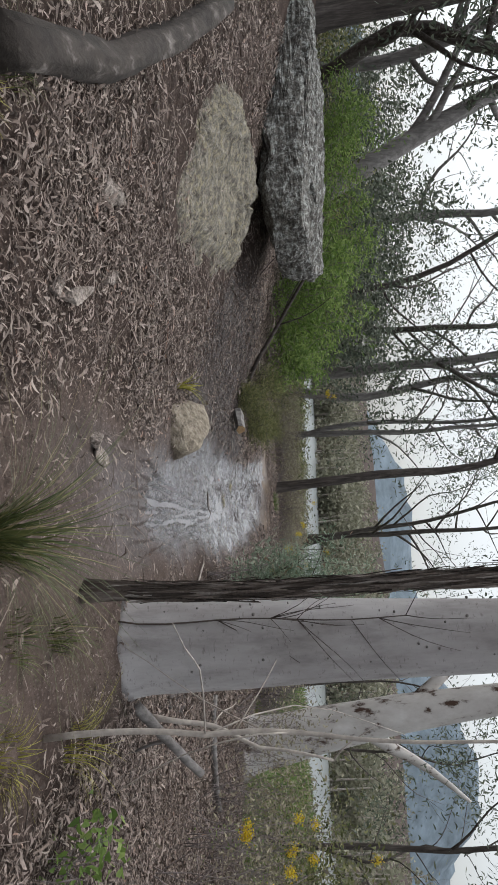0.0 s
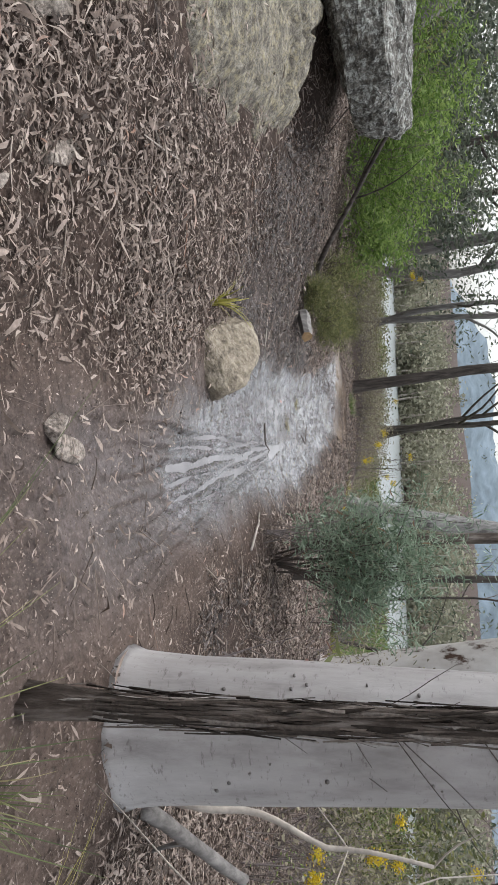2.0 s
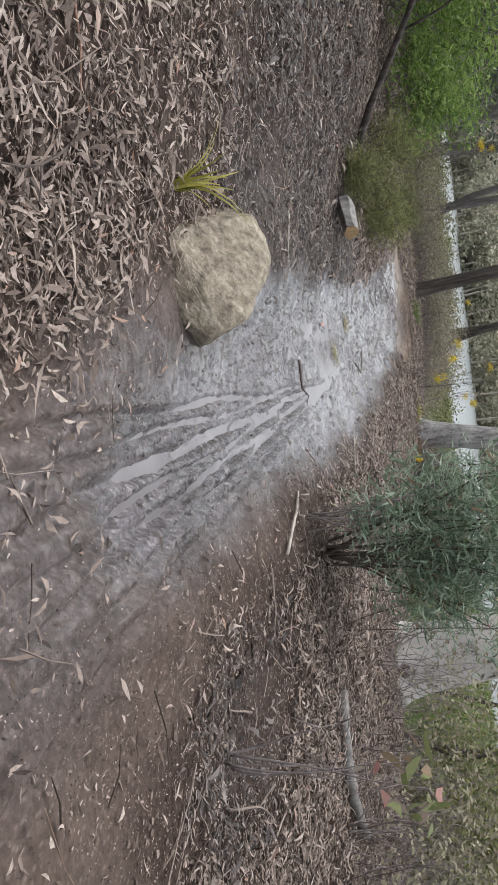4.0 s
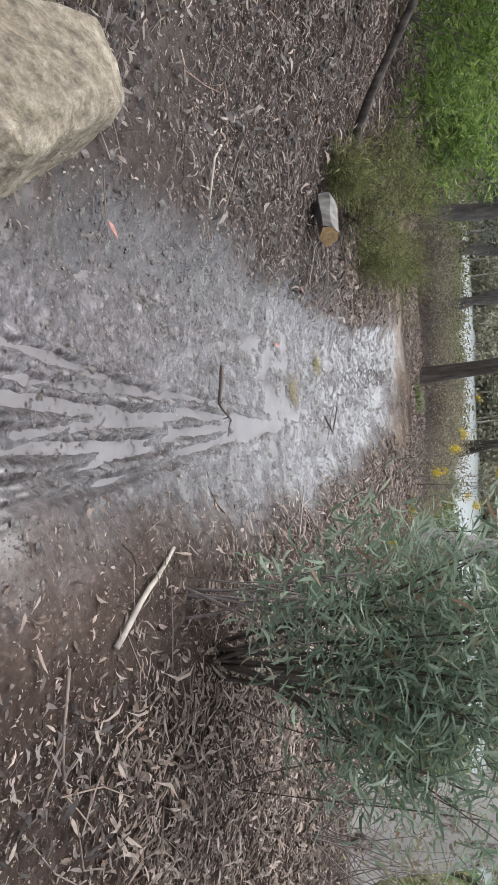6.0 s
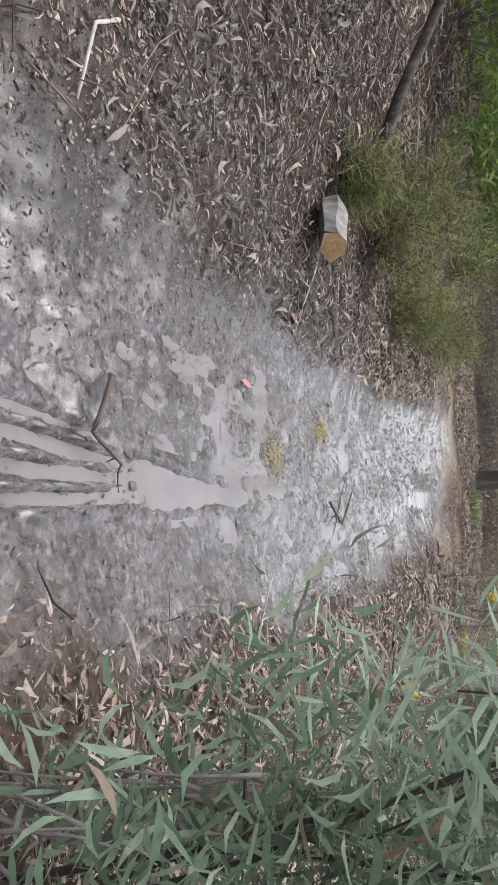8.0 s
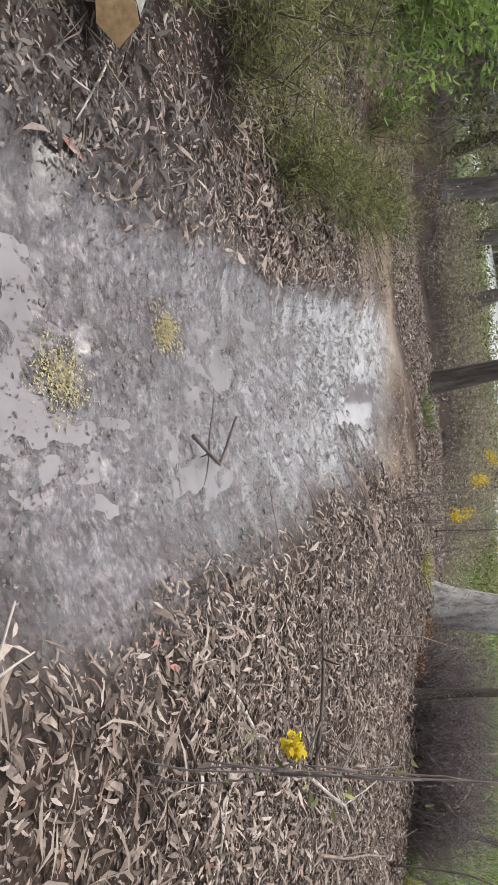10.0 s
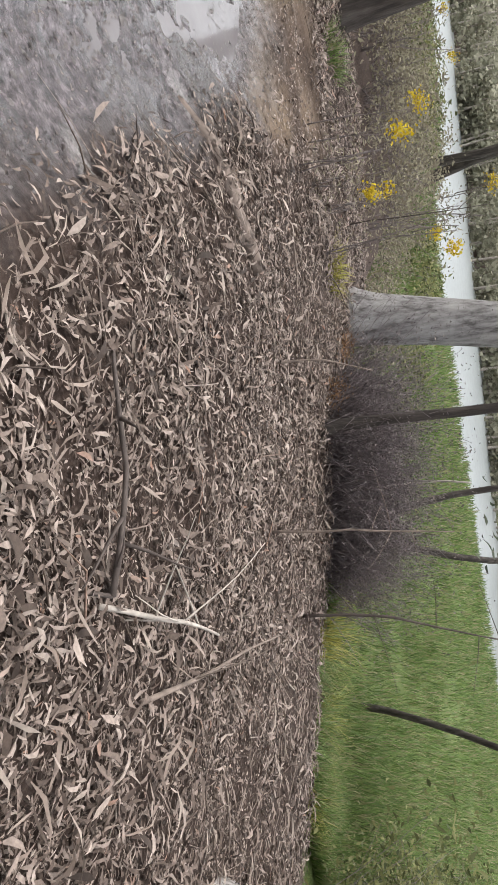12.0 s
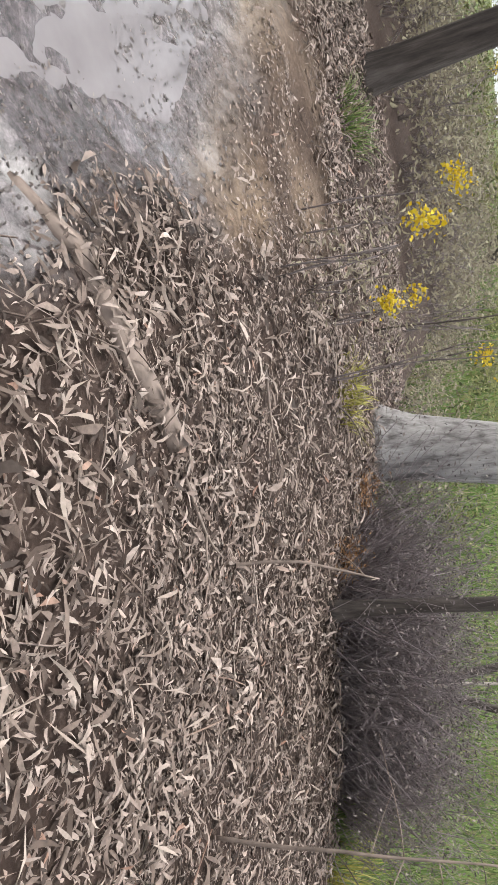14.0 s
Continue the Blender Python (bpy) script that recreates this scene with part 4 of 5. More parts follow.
def stump():
    tip = np.array([-0.34, 11.6, ground_z(-0.34, 11.6) + 0.17])
    way = np.array([0.72, -0.62, 0.16])
    way /= np.linalg.norm(way)
    root = thing("split_log", tip - way * 0.4, "short split grey log with a fresh orange cut face", "log")
    u = np.cross(way, (0, 0, 1))
    u /= np.linalg.norm(u)
    w = np.cross(u, way)
    shape = [(-0.10, -0.05), (0.0, -0.08), (0.09, -0.03), (0.07, 0.04), (0.0, 0.07), (-0.06, 0.05)]
    ring = lambda c, s: [c + u * a * s + w * b * s for a, b in shape]
    m = Mesh()
    rows = [np.array(ring(way * d, s)) + rng.normal(0, 0.004, (6, 3)) for d, s in ((0, 1.05), (0.1, 1.12), (0.22, 1.0), (0.33, 1.0), (0.4, 0.98))]
    m.add(np.concatenate(rows), [(r * 6 + k, r * 6 + (k + 1) % 6, r * 6 + 6 + (k + 1) % 6, r * 6 + 6 + k) for r in range(4) for k in range(6)] + [(5, 4, 3, 2, 1, 0)])
    part("body", m.data("body", False), M_GREY_BARK, root)
    c = Mesh()
    face = np.array(ring(way * 0.402, 0.97))
    c.add(np.concatenate([face, face + way * 0.006]), [(k, (k + 1) % 6, 6 + (k + 1) % 6, 6 + k) for k in range(6)] + [(6, 7, 8, 9, 10, 11)])
    part("cut_face", c.data("cut_face", False), M_CUT, root, "fresh orange sawn wood")


stump()
# big weathered log on the upper bank
stick("fallen_log", [on(-1.75, 2.9, 0.04), on(-2.3, 4.15, 0.06), on(-3.05, 5.25, 0.07), on(-3.9, 6.3, 0.08)], (0.12, 0.10), M_LOG, "large dark fallen log with pale bare patches", 22, category="log", seed=3, jag=0.13, wob=0.05)
stick("fallen_branch", [on(-1.2, 12.6, 0.05), (-1.9, 12.2, 0.75), (-2.7, 11.9, 1.35), (-3.6, 11.6, 1.75)], (0.04, 0.02), M_DARK_BARK, "dark crooked branch leaning from the bank onto the ledge", seed=8, side_twigs=4)
stick("half_buried_log", [on(1.45, 14.78, -0.035), on(1.66, 14.84, -0.012), on(1.87, 14.89, -0.004), on(2.36, 15.06, -0.008)], (0.034, 0.046), M_TWIG, "mud-caked log half sunk beside the track", 9, category="log", seed=12)
stick("dead_sapling", [on(1.56, 3.8), (1.58, 3.85, 0.9), (1.66, 3.95, 1.7), (1.72, 4.0, 2.6)], (0.02, 0.008), M_PALE_TWIG, "thin bleached dead sapling standing upright", seed=14, side_twigs=5, category="sapling")
stick("dead_branch", [on(2.05, 5.5, 0.1), (2.15, 5.6, 0.5), (2.35, 5.6, 0.95), (2.5, 5.7, 1.5)], (0.025, 0.01), M_PALE_TWIG, "bleached forked dead branch beside the white gum", seed=17, side_twigs=4)
stick("dead_branch", [on(1.85, 5.15, 0.02), (2.1, 5.3, 0.25), (2.5, 5.5, 0.5)], (0.05, 0.03), M_GREY_BARK, "grey broken branch leaning against a trunk", seed=19, side_twigs=1)
stick("leaning_stick", [on(4.75, 16.9), (4.8, 17.0, 0.35), (4.9, 17.1, 0.75)], (0.015, 0.008), M_PALE_TWIG, "thin pale stick leaning out of the scrub", seed=21)
stick("fallen_stick", [on(1.89, 11.89, 0.02), on(2.2, 12.15, 0.03), on(2.45, 12.35, 0.02)], (0.012, 0.009), M_PALE_TWIG, "pale bare stick lying on dry leaves", seed=23)
stick("fallen_branch", [on(2.175, 13.31, 0.04), on(2.55, 13.2, 0.08), on(2.85, 12.9, 0.05)], (0.007, 0.012), M_DARK_TWIG, "dark forked branch lying in the leaf litter", seed=25, side_twigs=7)
stick("fallen_branch", [on(2.85, 12.85, 0.03), on(3.2, 13.2, 0.12), on(3.6, 13.6, 0.1)], (0.011, 0.006), M_PALE_TWIG, "grey dry branch lying across the leaf litter", seed=27, side_twigs=6)
stick("fallen_branch", [on(3.3, 12.9, 0.03), on(3.7, 13.5, 0.1), on(4.2, 14.3, 0.18)], (0.011, 0.005), M_TWIG, "dry brown branch with forked twigs on the bank", seed=29, side_twigs=7)
stick("thin_sapling", [on(3.9, 14.9), on(3.95, 14.95, 0.5), on(4.1, 15.1, 1.1)], (0.010, 0.004), M_TWIG, "thin bare sapling stem rising from litter", seed=31, side_twigs=5, category="sapling")
stick("thin_sapling", [on(5.2, 15.7), on(5.3, 15.8, 0.7), on(5.7, 16.0, 1.5)], (0.014, 0.006), M_DARK_TWIG, "thin dark bare sapling with a few twigs", seed=33, side_twigs=6, category="sapling")
stick("thin_sapling", [on(3.0, 15.4), on(3.05, 15.5, 0.3), on(3.2, 15.6, 0.6)], (0.008, 0.004), M_TWIG, "thin bare sapling stem rising from litter", seed=35, side_twigs=3, category="sapling")
stick("thin_sapling", [on(2.72, 18.3), on(2.75, 18.3, 0.6), on(2.8, 18.4, 1.3)], (0.008, 0.003), M_DARK_TWIG, "thin dark stem with bare twigs", seed=37, side_twigs=5, category="sapling")
stick("fallen_stick", [on(-0.55, 9.75, 0.02), on(-0.45, 9.6, 0.03), on(-0.2, 9.55, 0.02)], (0.008, 0.005), M_PALE_TWIG, "small pale forked stick on the wet bank", seed=39, side_twigs=2)
stick("fallen_stick", [on(1.5, 8.3, 0.02), on(1.35, 8.65, 0.03), on(1.3, 8.9, 0.02)], (0.012, 0.008), M_PALE_TWIG, "pale stick lying among fine litter", seed=41)
stick("fallen_stick", [on(1.05, 12.3, 0.03), on(1.2, 12.5, 0.05), on(1.0, 12.8, 0.03)], (0.01, 0.006), M_DARK_TWIG, "dark twig sticking out of the puddle", seed=43, side_twigs=3)
stick("fallen_stick", [on(0.55, 9.9, 0.03), on(0.75, 9.75, 0.06), on(0.85, 9.9, 0.05)], (0.012, 0.006), M_DARK_TWIG, "dark twig sticking out of the puddle", seed=45, side_twigs=3)
stick("fallen_branch", [on(3.1, 9.2, 0.04), on(3.9, 9.0, 0.06), on(4.6, 9.3, 0.05)], (0.05, 0.04), M_GREY_BARK, "grey fallen branch on the far side of the litter", seed=47)


def twig_litter():
    r = np.random.default_rng(13)
    base = []
    for k in range(4):
        m = Mesh()
        ln = r.uniform(0.25, 0.5)
        p = bend_line((0, 0, 0.008), (ln, 0.03, 0.012), 6, 0.5, 700 + k)
        m.tube(p, np.linspace(0.006, 0.003, 6), 5)
        s = p[3]
        m.tube(bend_line(s, s + np.array([0.1, 0.09 * (-1) ** k, 0.015]), 4, 0.3, 720 + k), np.linspace(0.004, 0.002, 4), 5)
        base.append(m.data("twig"))
        base[-1].materials.append((M_TWIG, M_PALE_TWIG, M_DARK_TWIG, M_TWIG)[k])
    done = 0
    while done < 130:
        x, y = r.uniform(-4, 7.5), r.uniform(3, 17)
        if pool(np.array([x]), np.array([y]))[0] > -0.2 or (-0.4 < x < 1.7 and y < 8):
            continue
        k = done % 4
        ob = new("fallen_twig", base[k])
        slope = (ground_z(x + 0.1, y) - ground_z(x - 0.1, y)) / 0.2
        ob.matrix_world = pose(x, y, ground_z(x, y) + 0.012, 0, 0, r.uniform(0, 360)) @ Matrix.Scale(r.uniform(0.7, 1.4), 4)
        tagged(ob, ("thin brown dry twig on leaf litter", "thin bleached twig on leaf litter", "thin dark twig on leaf litter", "thin brown dry twig on leaf litter")[k], "twig", "fallen twigs")
        done += 1


twig_litter()


# ---- leaf litter ----
def litter():
    r = np.random.default_rng(21)
    n = 800000
    x, y = r.uniform(-5.5, 7.5, n), 2.0 + 17.5 * r.random(n) ** 0.95
    d = pool(x, y)
    dens = np.ones(n)
    patch = 0.65 + 0.5 * vnoise(x * 1.3, y * 1.3, 61) + 0.25 * vnoise(x * 4, y * 4, 62)
    dens *= np.clip(patch, 0.12, 1)
    track = on_track(x, y)
    dens *= 1 - 0.93 * track
    dens *= smooth(0.02, -0.28, d) * (1 - 0.5 * smooth(2.4, 4.2, np.abs(x - 0.9)))
    dens *= 1 - 0.93 * smooth(15.4, 16.0, y + 0.3 * vnoise(x * 2, y, 67)) * smooth(2.3, 1.7, x) * smooth(17.9, 17.2, y)
    dens *= smooth(0.5, 0.0, past_edge(x, y))
    dens *= 1 - 0.8 * slab_cover(x, y)
    dens *= 1 - 0.35 * wet_bank(x, y)
    dens *= 1 - 0.7 * np.exp(-((x - 2.0) / 0.4) ** 2 - ((y - 7.3) / 0.55) ** 2)
    keep = r.random(n) < dens
    x, y = x[keep], y[keep]
    n = len(x)
    e = 0.05
    zx = (land(x + e, y) - land(x - e, y)) / (2 * e)
    zy = (land(x, y + e) - land(x, y - e)) / (2 * e)
    a = r.uniform(0, 2 * np.pi, n)
    pitch = r.normal(0.0, 0.3, n)
    dx, dy = np.cos(a), np.sin(a)
    along = np.stack([dx, dy, zx * dx + zy * dy + pitch], 1)
    normal = np.stack([-zx + r.normal(0, 0.35, n), -zy + r.normal(0, 0.35, n), np.ones(n)], 1)
    length = r.uniform(0.018, 0.072, n) * np.where(r.random(n) < 0.10, 1.6, 1)
    base = np.stack([x, y, land(x, y) + r.uniform(0.004, 0.045, n) - np.minimum(pitch, 0) * length], 1)
    wide, bow = length * r.uniform(0.12, 0.30, n), r.uniform(-0.15, 0.28, n)
    soaked = r.random(n) < 0.9 * wet_bank(x, y)
    for name, k, mat, label in (("leaf_litter", ~soaked, M_LITTER, "dense litter of dry brown and grey gum leaves"), ("wet_leaf_litter", soaked, M_SOAKED, "dark soaked leaves matted on the seeping bank")):
        v, t = leaf_arrays(base[k], along[k], normal[k], length[k], wide[k], bow[k])
        tagged(part(name, tri_mesh(name, v, t), mat), label, "leaf litter", kind="stuff")
    # curled ribbons of shed bark
    m = 16000
    x, y = r.uniform(-5, 7.2, m), r.uniform(3, 18.5, m)
    k = (pool(x, y) < -0.25) & (r.random(m) > 0.9 * on_track(x, y)) & (past_edge(x, y) < 0.1) & (wet_bank(x, y) < 0.3) & ~((y > 15.5) & (x < 2.2))
    x, y = x[k], y[k]
    m = len(x)
    a, ln = r.uniform(0, 6.28, m), r.uniform(0.09, 0.24, m)
    v, t = leaf_arrays(np.stack([x, y, land(x, y) + r.uniform(0.02, 0.05, m)], 1), np.stack([np.cos(a), np.sin(a), r.normal(0, 0.12, m)], 1), np.stack([r.normal(0, 0.6, m), r.normal(0, 0.6, m), np.ones(m)], 1), ln, r.uniform(0.007, 0.016, m), r.uniform(-0.1, 0.3, m))
    tagged(part("bark_ribbons", tri_mesh("bark_ribbons", v, t), M_RIBBON), "curled pale ribbons of shed bark in the litter", "bark litter", kind="stuff")
    # a few leaves and bark bits floating on the puddle
    m = 22000
    x, y = r.uniform(-0.2, 2.0, m), r.uniform(6.8, 17, m)
    k = (pool(x, y) > -0.1) & (vnoise(x * 3, y * 3, 71) + 0.5 * vnoise(x * 11, y * 11, 72) > -0.15)
    x, y = x[k], y[k]
    m = len(x)
    a = r.uniform(0, 6.28, m)
    ln = r.uniform(0.006, 0.026, m)
    z = np.maximum(land(x, y), WATER) + 0.003
    v, t = leaf_arrays(np.stack([x, y, z], 1), np.stack([np.cos(a), np.sin(a), 0 * a], 1), np.tile([0.0, 0, 1], (m, 1)), ln, ln * 0.4, 0.02)
    tagged(part("floating_leaves", tri_mesh("floating_leaves", v, t), M_WET_LEAF), "small dark leaf scraps floating on the puddle", "leaf litter", kind="stuff")


litter()


def mud_clods():
    """Small lumps of mud pressed up round the track."""
    r = np.random.default_rng(61)
    n = 16000
    x, y = r.uniform(-0.5, 2.1, n), r.uniform(6.4, 16.6, n)
    d = pool(x, y)
    ok = (d > -0.25) & (vnoise(x * 4, y * 4, 95) + 0.6 * r.normal(0, 1, n) > 0.1)
    x, y = x[ok], y[ok]
    n = len(x)
    s = r.uniform(0.003, 0.012, n) * np.where(r.random(n) < 0.08, 2.0, 1)
    a = r.uniform(0, 6.28, n)
    z = land(x, y)
    u, w = np.stack([np.cos(a), np.sin(a), 0 * a], 1), np.stack([-np.sin(a), np.cos(a), 0 * a], 1)
    c = np.stack([x, y, z], 1)
    up = np.array([0, 0, 1.0])
    s1 = (s * r.uniform(0.8, 1.8, n))[:, None]
    s2 = s[:, None]
    v = np.stack([c + u * s1, c + w * s2, c - u * s1, c - w * s2, c + up * s2 * 0.8 + u * s2 * 0.2, c + up * s2 * 0.6 - u * s2 * 0.5], 1).reshape(-1, 3)
    tri = np.array([(0, 1, 4), (1, 5, 4), (1, 2, 5), (2, 3, 5), (3, 4, 5), (3, 0, 4)])
    t = (np.arange(n)[:, None, None] * 6 + tri[None]).reshape(-1, 3)
    tagged(part("mud_clods", tri_mesh("mud_clods", v, t, True), M_CLOD), "small wet lumps of grey mud in the track", "mud", kind="stuff")


mud_clods()


def track_crumbs():
    """Small leaf crumbs trodden into the bare track."""
    r = np.random.default_rng(55)
    n = 270000
    x, y = r.uniform(-2.0, 5.6, n), 3.0 + 14.2 * r.random(n) ** 0.8
    ok = (pool(x, y) < -0.1) & (past_edge(x, y) < 0) & (r.random(n) < np.clip(0.55 + 0.6 * vnoise(x * 2, y * 2, 81), 0.08, 1)) & (r.random(n) > 0.8 * on_track(x, y))
    x, y = x[ok], y[ok]
    n = len(x)
    a, ln = r.uniform(0, 6.28, n), r.uniform(0.008, 0.035, n)
    base = np.stack([x, y, land(x, y) + r.uniform(0.001, 0.012, n)], 1)
    v, t = leaf_arrays(base, np.stack([np.cos(a), np.sin(a), r.normal(0, 0.15, n)], 1), np.stack([r.normal(0, 0.3, n), r.normal(0, 0.3, n), np.ones(n)], 1), ln, ln * r.uniform(0.25, 0.5, n), r.uniform(-0.1, 0.2, n))
    tagged(part("leaf_crumbs", tri_mesh("leaf_crumbs", v, t), M_LITTER), "crumbled leaf bits trodden into the earth", "leaf litter", kind="stuff")


track_crumbs()


def track_grit():
    """Fine gravel and dust crumbs on the bare track."""
    r = np.random.default_rng(57)
    n = 130000
    x, y = r.uniform(-1.0, 2.7, n), r.uniform(3.2, 10.8, n)
    ok = (pool(x, y) < -0.05) & (r.random(n) < np.clip(0.5 + 0.6 * fbm(x * 1.5, y * 1.5, 83, 2), 0.05, 1))
    x, y = x[ok], y[ok]
    n = len(x)
    a, ln = r.uniform(0, 6.28, n), r.uniform(0.003, 0.011, n)
    base = np.stack([x, y, land(x, y) + r.uniform(0.0, 0.004, n)], 1)
    v, t = leaf_arrays(base, np.stack([np.cos(a), np.sin(a), r.normal(0, 0.4, n)], 1), np.stack([r.normal(0, 0.5, n), r.normal(0, 0.5, n), np.ones(n)], 1), ln, ln * r.uniform(0.5, 0.9, n), r.uniform(0, 0.4, n))
    tagged(part("track_grit", tri_mesh("track_grit", v, t), M_GRIT), "fine brown grit on the trodden track", "gravel", kind="stuff")


track_grit()


def straw_patch(at, size, seed):
    r = np.random.default_rng(seed)
    n = 900
    x, y = at[0] + r.normal(0, size[0], n), at[1] + r.normal(0, size[1], n)
    a, ln = r.uniform(0, 6.28, n), r.uniform(0.005, 0.016, n)
    base = np.stack([x, y, np.maximum(land(x, y), WATER) + r.uniform(0.002, 0.012, n)], 1)
    v, t = leaf_arrays(base, np.stack([np.cos(a), np.sin(a), r.normal(0, 0.2, n)], 1), np.tile([0.0, 0.1, 1], (n, 1)), ln, ln * 0.5, 0.05)
    tagged(part("straw_patch", tri_mesh("straw_patch", v, t), M_STRAW), "pale yellow crumbled plant bits on wet mud", "plant debris", kind="stuff")


straw_patch((0.78, 11.45), (0.06, 0.07), 3)
straw_patch((0.60, 12.25), (0.045, 0.06), 4)
for k, (px, py, turn, ln, mat) in enumerate(((0.42, 11.05, 75, 0.11, "M_RED"), (1.72, 11.55, 120, 0.09, "M_RED"), (1.80, 11.6, 60, 0.09, "M_RED"), (1.68, 12.2, 30, 0.07, "M_RED"), (0.0, 11.55, 60, 0.12, "M_RED"), (-0.05, 8.75, 40, 0.10, "M_RED"), (1.95, 14.2, 10, 0.11, "M_BUFF"), (2.1, 13.9, 100, 0.10, "M_BUFF"))):
    a = radians(turn)
    v, t = leaf_arrays([(0, 0, 0)], [(math.cos(a), math.sin(a), 0.05)], [(0.1, 0.05, 1)], ln, ln * 0.27, 0.1)
    leaf_ob = part("fallen_leaf", tri_mesh("fallen_leaf", v, t), M_RED if mat == "M_RED" else M_BUFF)
    leaf_ob.location = (px, py, max(ground_z(px, py), WATER) + 0.012)
    tagged(leaf_ob, "dried pinkish-red gum leaf lying on mud" if mat == "M_RED" else "large pale buff gum leaf on the litter", "leaf")


def loose_twigs():
    """Fine broken twigs mixed into the leaf litter."""
    r = np.random.default_rng(77)
    n = 7000
    x, y = r.uniform(-5, 8.5, n), r.uniform(3, 19, n)
    ok = (pool(x, y) < -0.12) & ~((x > -0.4) & (x < 1.6) & (y < 8.5) & (r.random(n) < 0.8)) & ~((y > 15.6) & (x < 1.9) & (y < 17.4))
    x, y = x[ok], y[ok]
    n = len(x)
    a, ln, rad = r.uniform(0, 6.28, n), r.uniform(0.06, 0.36, n), r.uniform(0.0015, 0.0045, n)
    p0 = np.stack([x, y, land(x, y) + 0.022], 1)
    x1, y1 = x + np.cos(a) * ln, y + np.sin(a) * ln
    p2 = np.stack([x1, y1, land(x1, y1) + r.uniform(0.01, 0.07, n)], 1)
    p1 = (p0 + p2) / 2 + np.stack([-np.sin(a), np.cos(a), 0 * a], 1) * (r.normal(0, 0.08, n) * ln)[:, None] + np.array([0, 0, 0.01])
    side = np.stack([-np.sin(a), np.cos(a), 0 * a], 1)
    up = np.array([0, 0, 1.0])
    vs = []
    for p, s in ((p0, 1.0), (p1, 0.85), (p2, 0.5)):
        q = (rad * s)[:, None]
        vs += [p + side * q, p - side * q, p + up * q * 1.6]
    v = np.stack(vs, 1).reshape(-1, 3)
    tri = []
    for k in (0, 3):
        for i, j in ((0, 1), (1, 2), (2, 0)):
            tri += [(k + i, k + j, k + 3 + j), (k + i, k + 3 + j, k + 3 + i)]
    t = (np.arange(n)[:, None, None] * 9 + np.array(tri)[None]).reshape(-1, 3)
    tagged(part("fine_twigs", tri_mesh("fine_twigs", v, t), M_LITTER), "fine broken twigs strewn through the leaf litter", "twig litter", kind="stuff")


loose_twigs()


# ---- grasses and shrubs ----
def blades(at, n, length, width, spread, lean, seed, mat, name, label, category="grass", tall=0.8):
    """A tuft of arching blades from one foot, each a bent strip."""
    r = np.random.default_rng(seed)
    root = np.array([at[0], at[1], ground_z(at[0], at[1]) - 0.01])
    verts, tris = [], []
    for i in range(n):
        a = r.uniform(0, 2 * np.pi)
        o = np.array([np.cos(a), np.sin(a), 0]) * spread * np.sqrt(r.random())
        ln = length * r.uniform(0.5, 1.1)
        out = np.array([np.cos(a + r.normal(0, 0.6)), np.sin(a + r.normal(0, 0.6)), 0]) * lean * r.uniform(0.2, 1.2)
        side = np.cross(out + 1e-3, (0, 0, 1))
        side /= np.linalg.norm(side) + 1e-9
        b = len(verts) * 1
        base = len(verts)
        for k in range(5):
            s = k / 4
            c = o + np.array([0, 0, ln * tall * (s - 0.45 * lean * s * s)]) + out * ln * s * s
            w = width * (1 - 0.85 * s) * 0.5
            verts += [c + side * w, c - side * w]
        for k in range(4):
            q = base + 2 * k
            tris += [(q, q + 1, q + 3), (q, q + 3, q + 2)]
    ob = part(name, tri_mesh(name, np.array(verts), np.array(tris)), mat)
    ob.location = root
    return tagged(ob, label, category)


blades((0.38, 3.1), 230, 1.12, 0.011, 0.10, 0.65, 1, M_RUSH, "rush_tuft", "dense dark green rush tuft beside the track")
blades((-0.70, 7.62), 16, 0.48, 0.022, 0.04, 0.5, 2, M_YELLOW_BLADE, "grass_tuft", "yellow-green strappy grass tuft against the boulder")
blades((1.05, 4.0), 60, 0.4, 0.008, 0.12, 0.7, 3, M_RUSH, "grass_tuft", "small green grass tuft below the white gum")
blades((1.75, 4.15), 70, 0.4, 0.008, 0.15, 0.8, 4, M_YELLOW_BLADE, "grass_tuft", "pale yellowing grass tuft in leaf litter")
for k, (px, py) in enumerate(((0.8, 2.7), (1.15, 3.1), (1.5, 3.4), (0.95, 3.6), (-1.55, 2.75), (-1.8, 3.1))):
    blades((px, py), 90, 0.24, 0.007, 0.16, 0.85, 200 + k, M_RUSH if k % 2 else M_YELLOW_BLADE, "grass_tuft", "loose green and straw grass tuft in litter")
for k, (px, py, s) in enumerate(((6.1, 16.6, 0.6), (6.6, 16.9, 0.6), (5.8, 17.2, 0.55), (7.2, 16.4, 0.55), (7.6, 17.0, 0.6), (6.4, 17.6, 0.5), (2.9, 17.4, 0.18), (1.3, 18.4, 0.2), (8.4, 16.6, 0.5), (9.2, 17.2, 0.5))):
    blades((px, py), 240, s * 1.35, 0.009, 0.25, 0.7, 50 + k, M_YELLOW_BLADE if k % 2 == 0 else M_GRASS, "grass_tussock", "green and straw tussock on the bank edge")


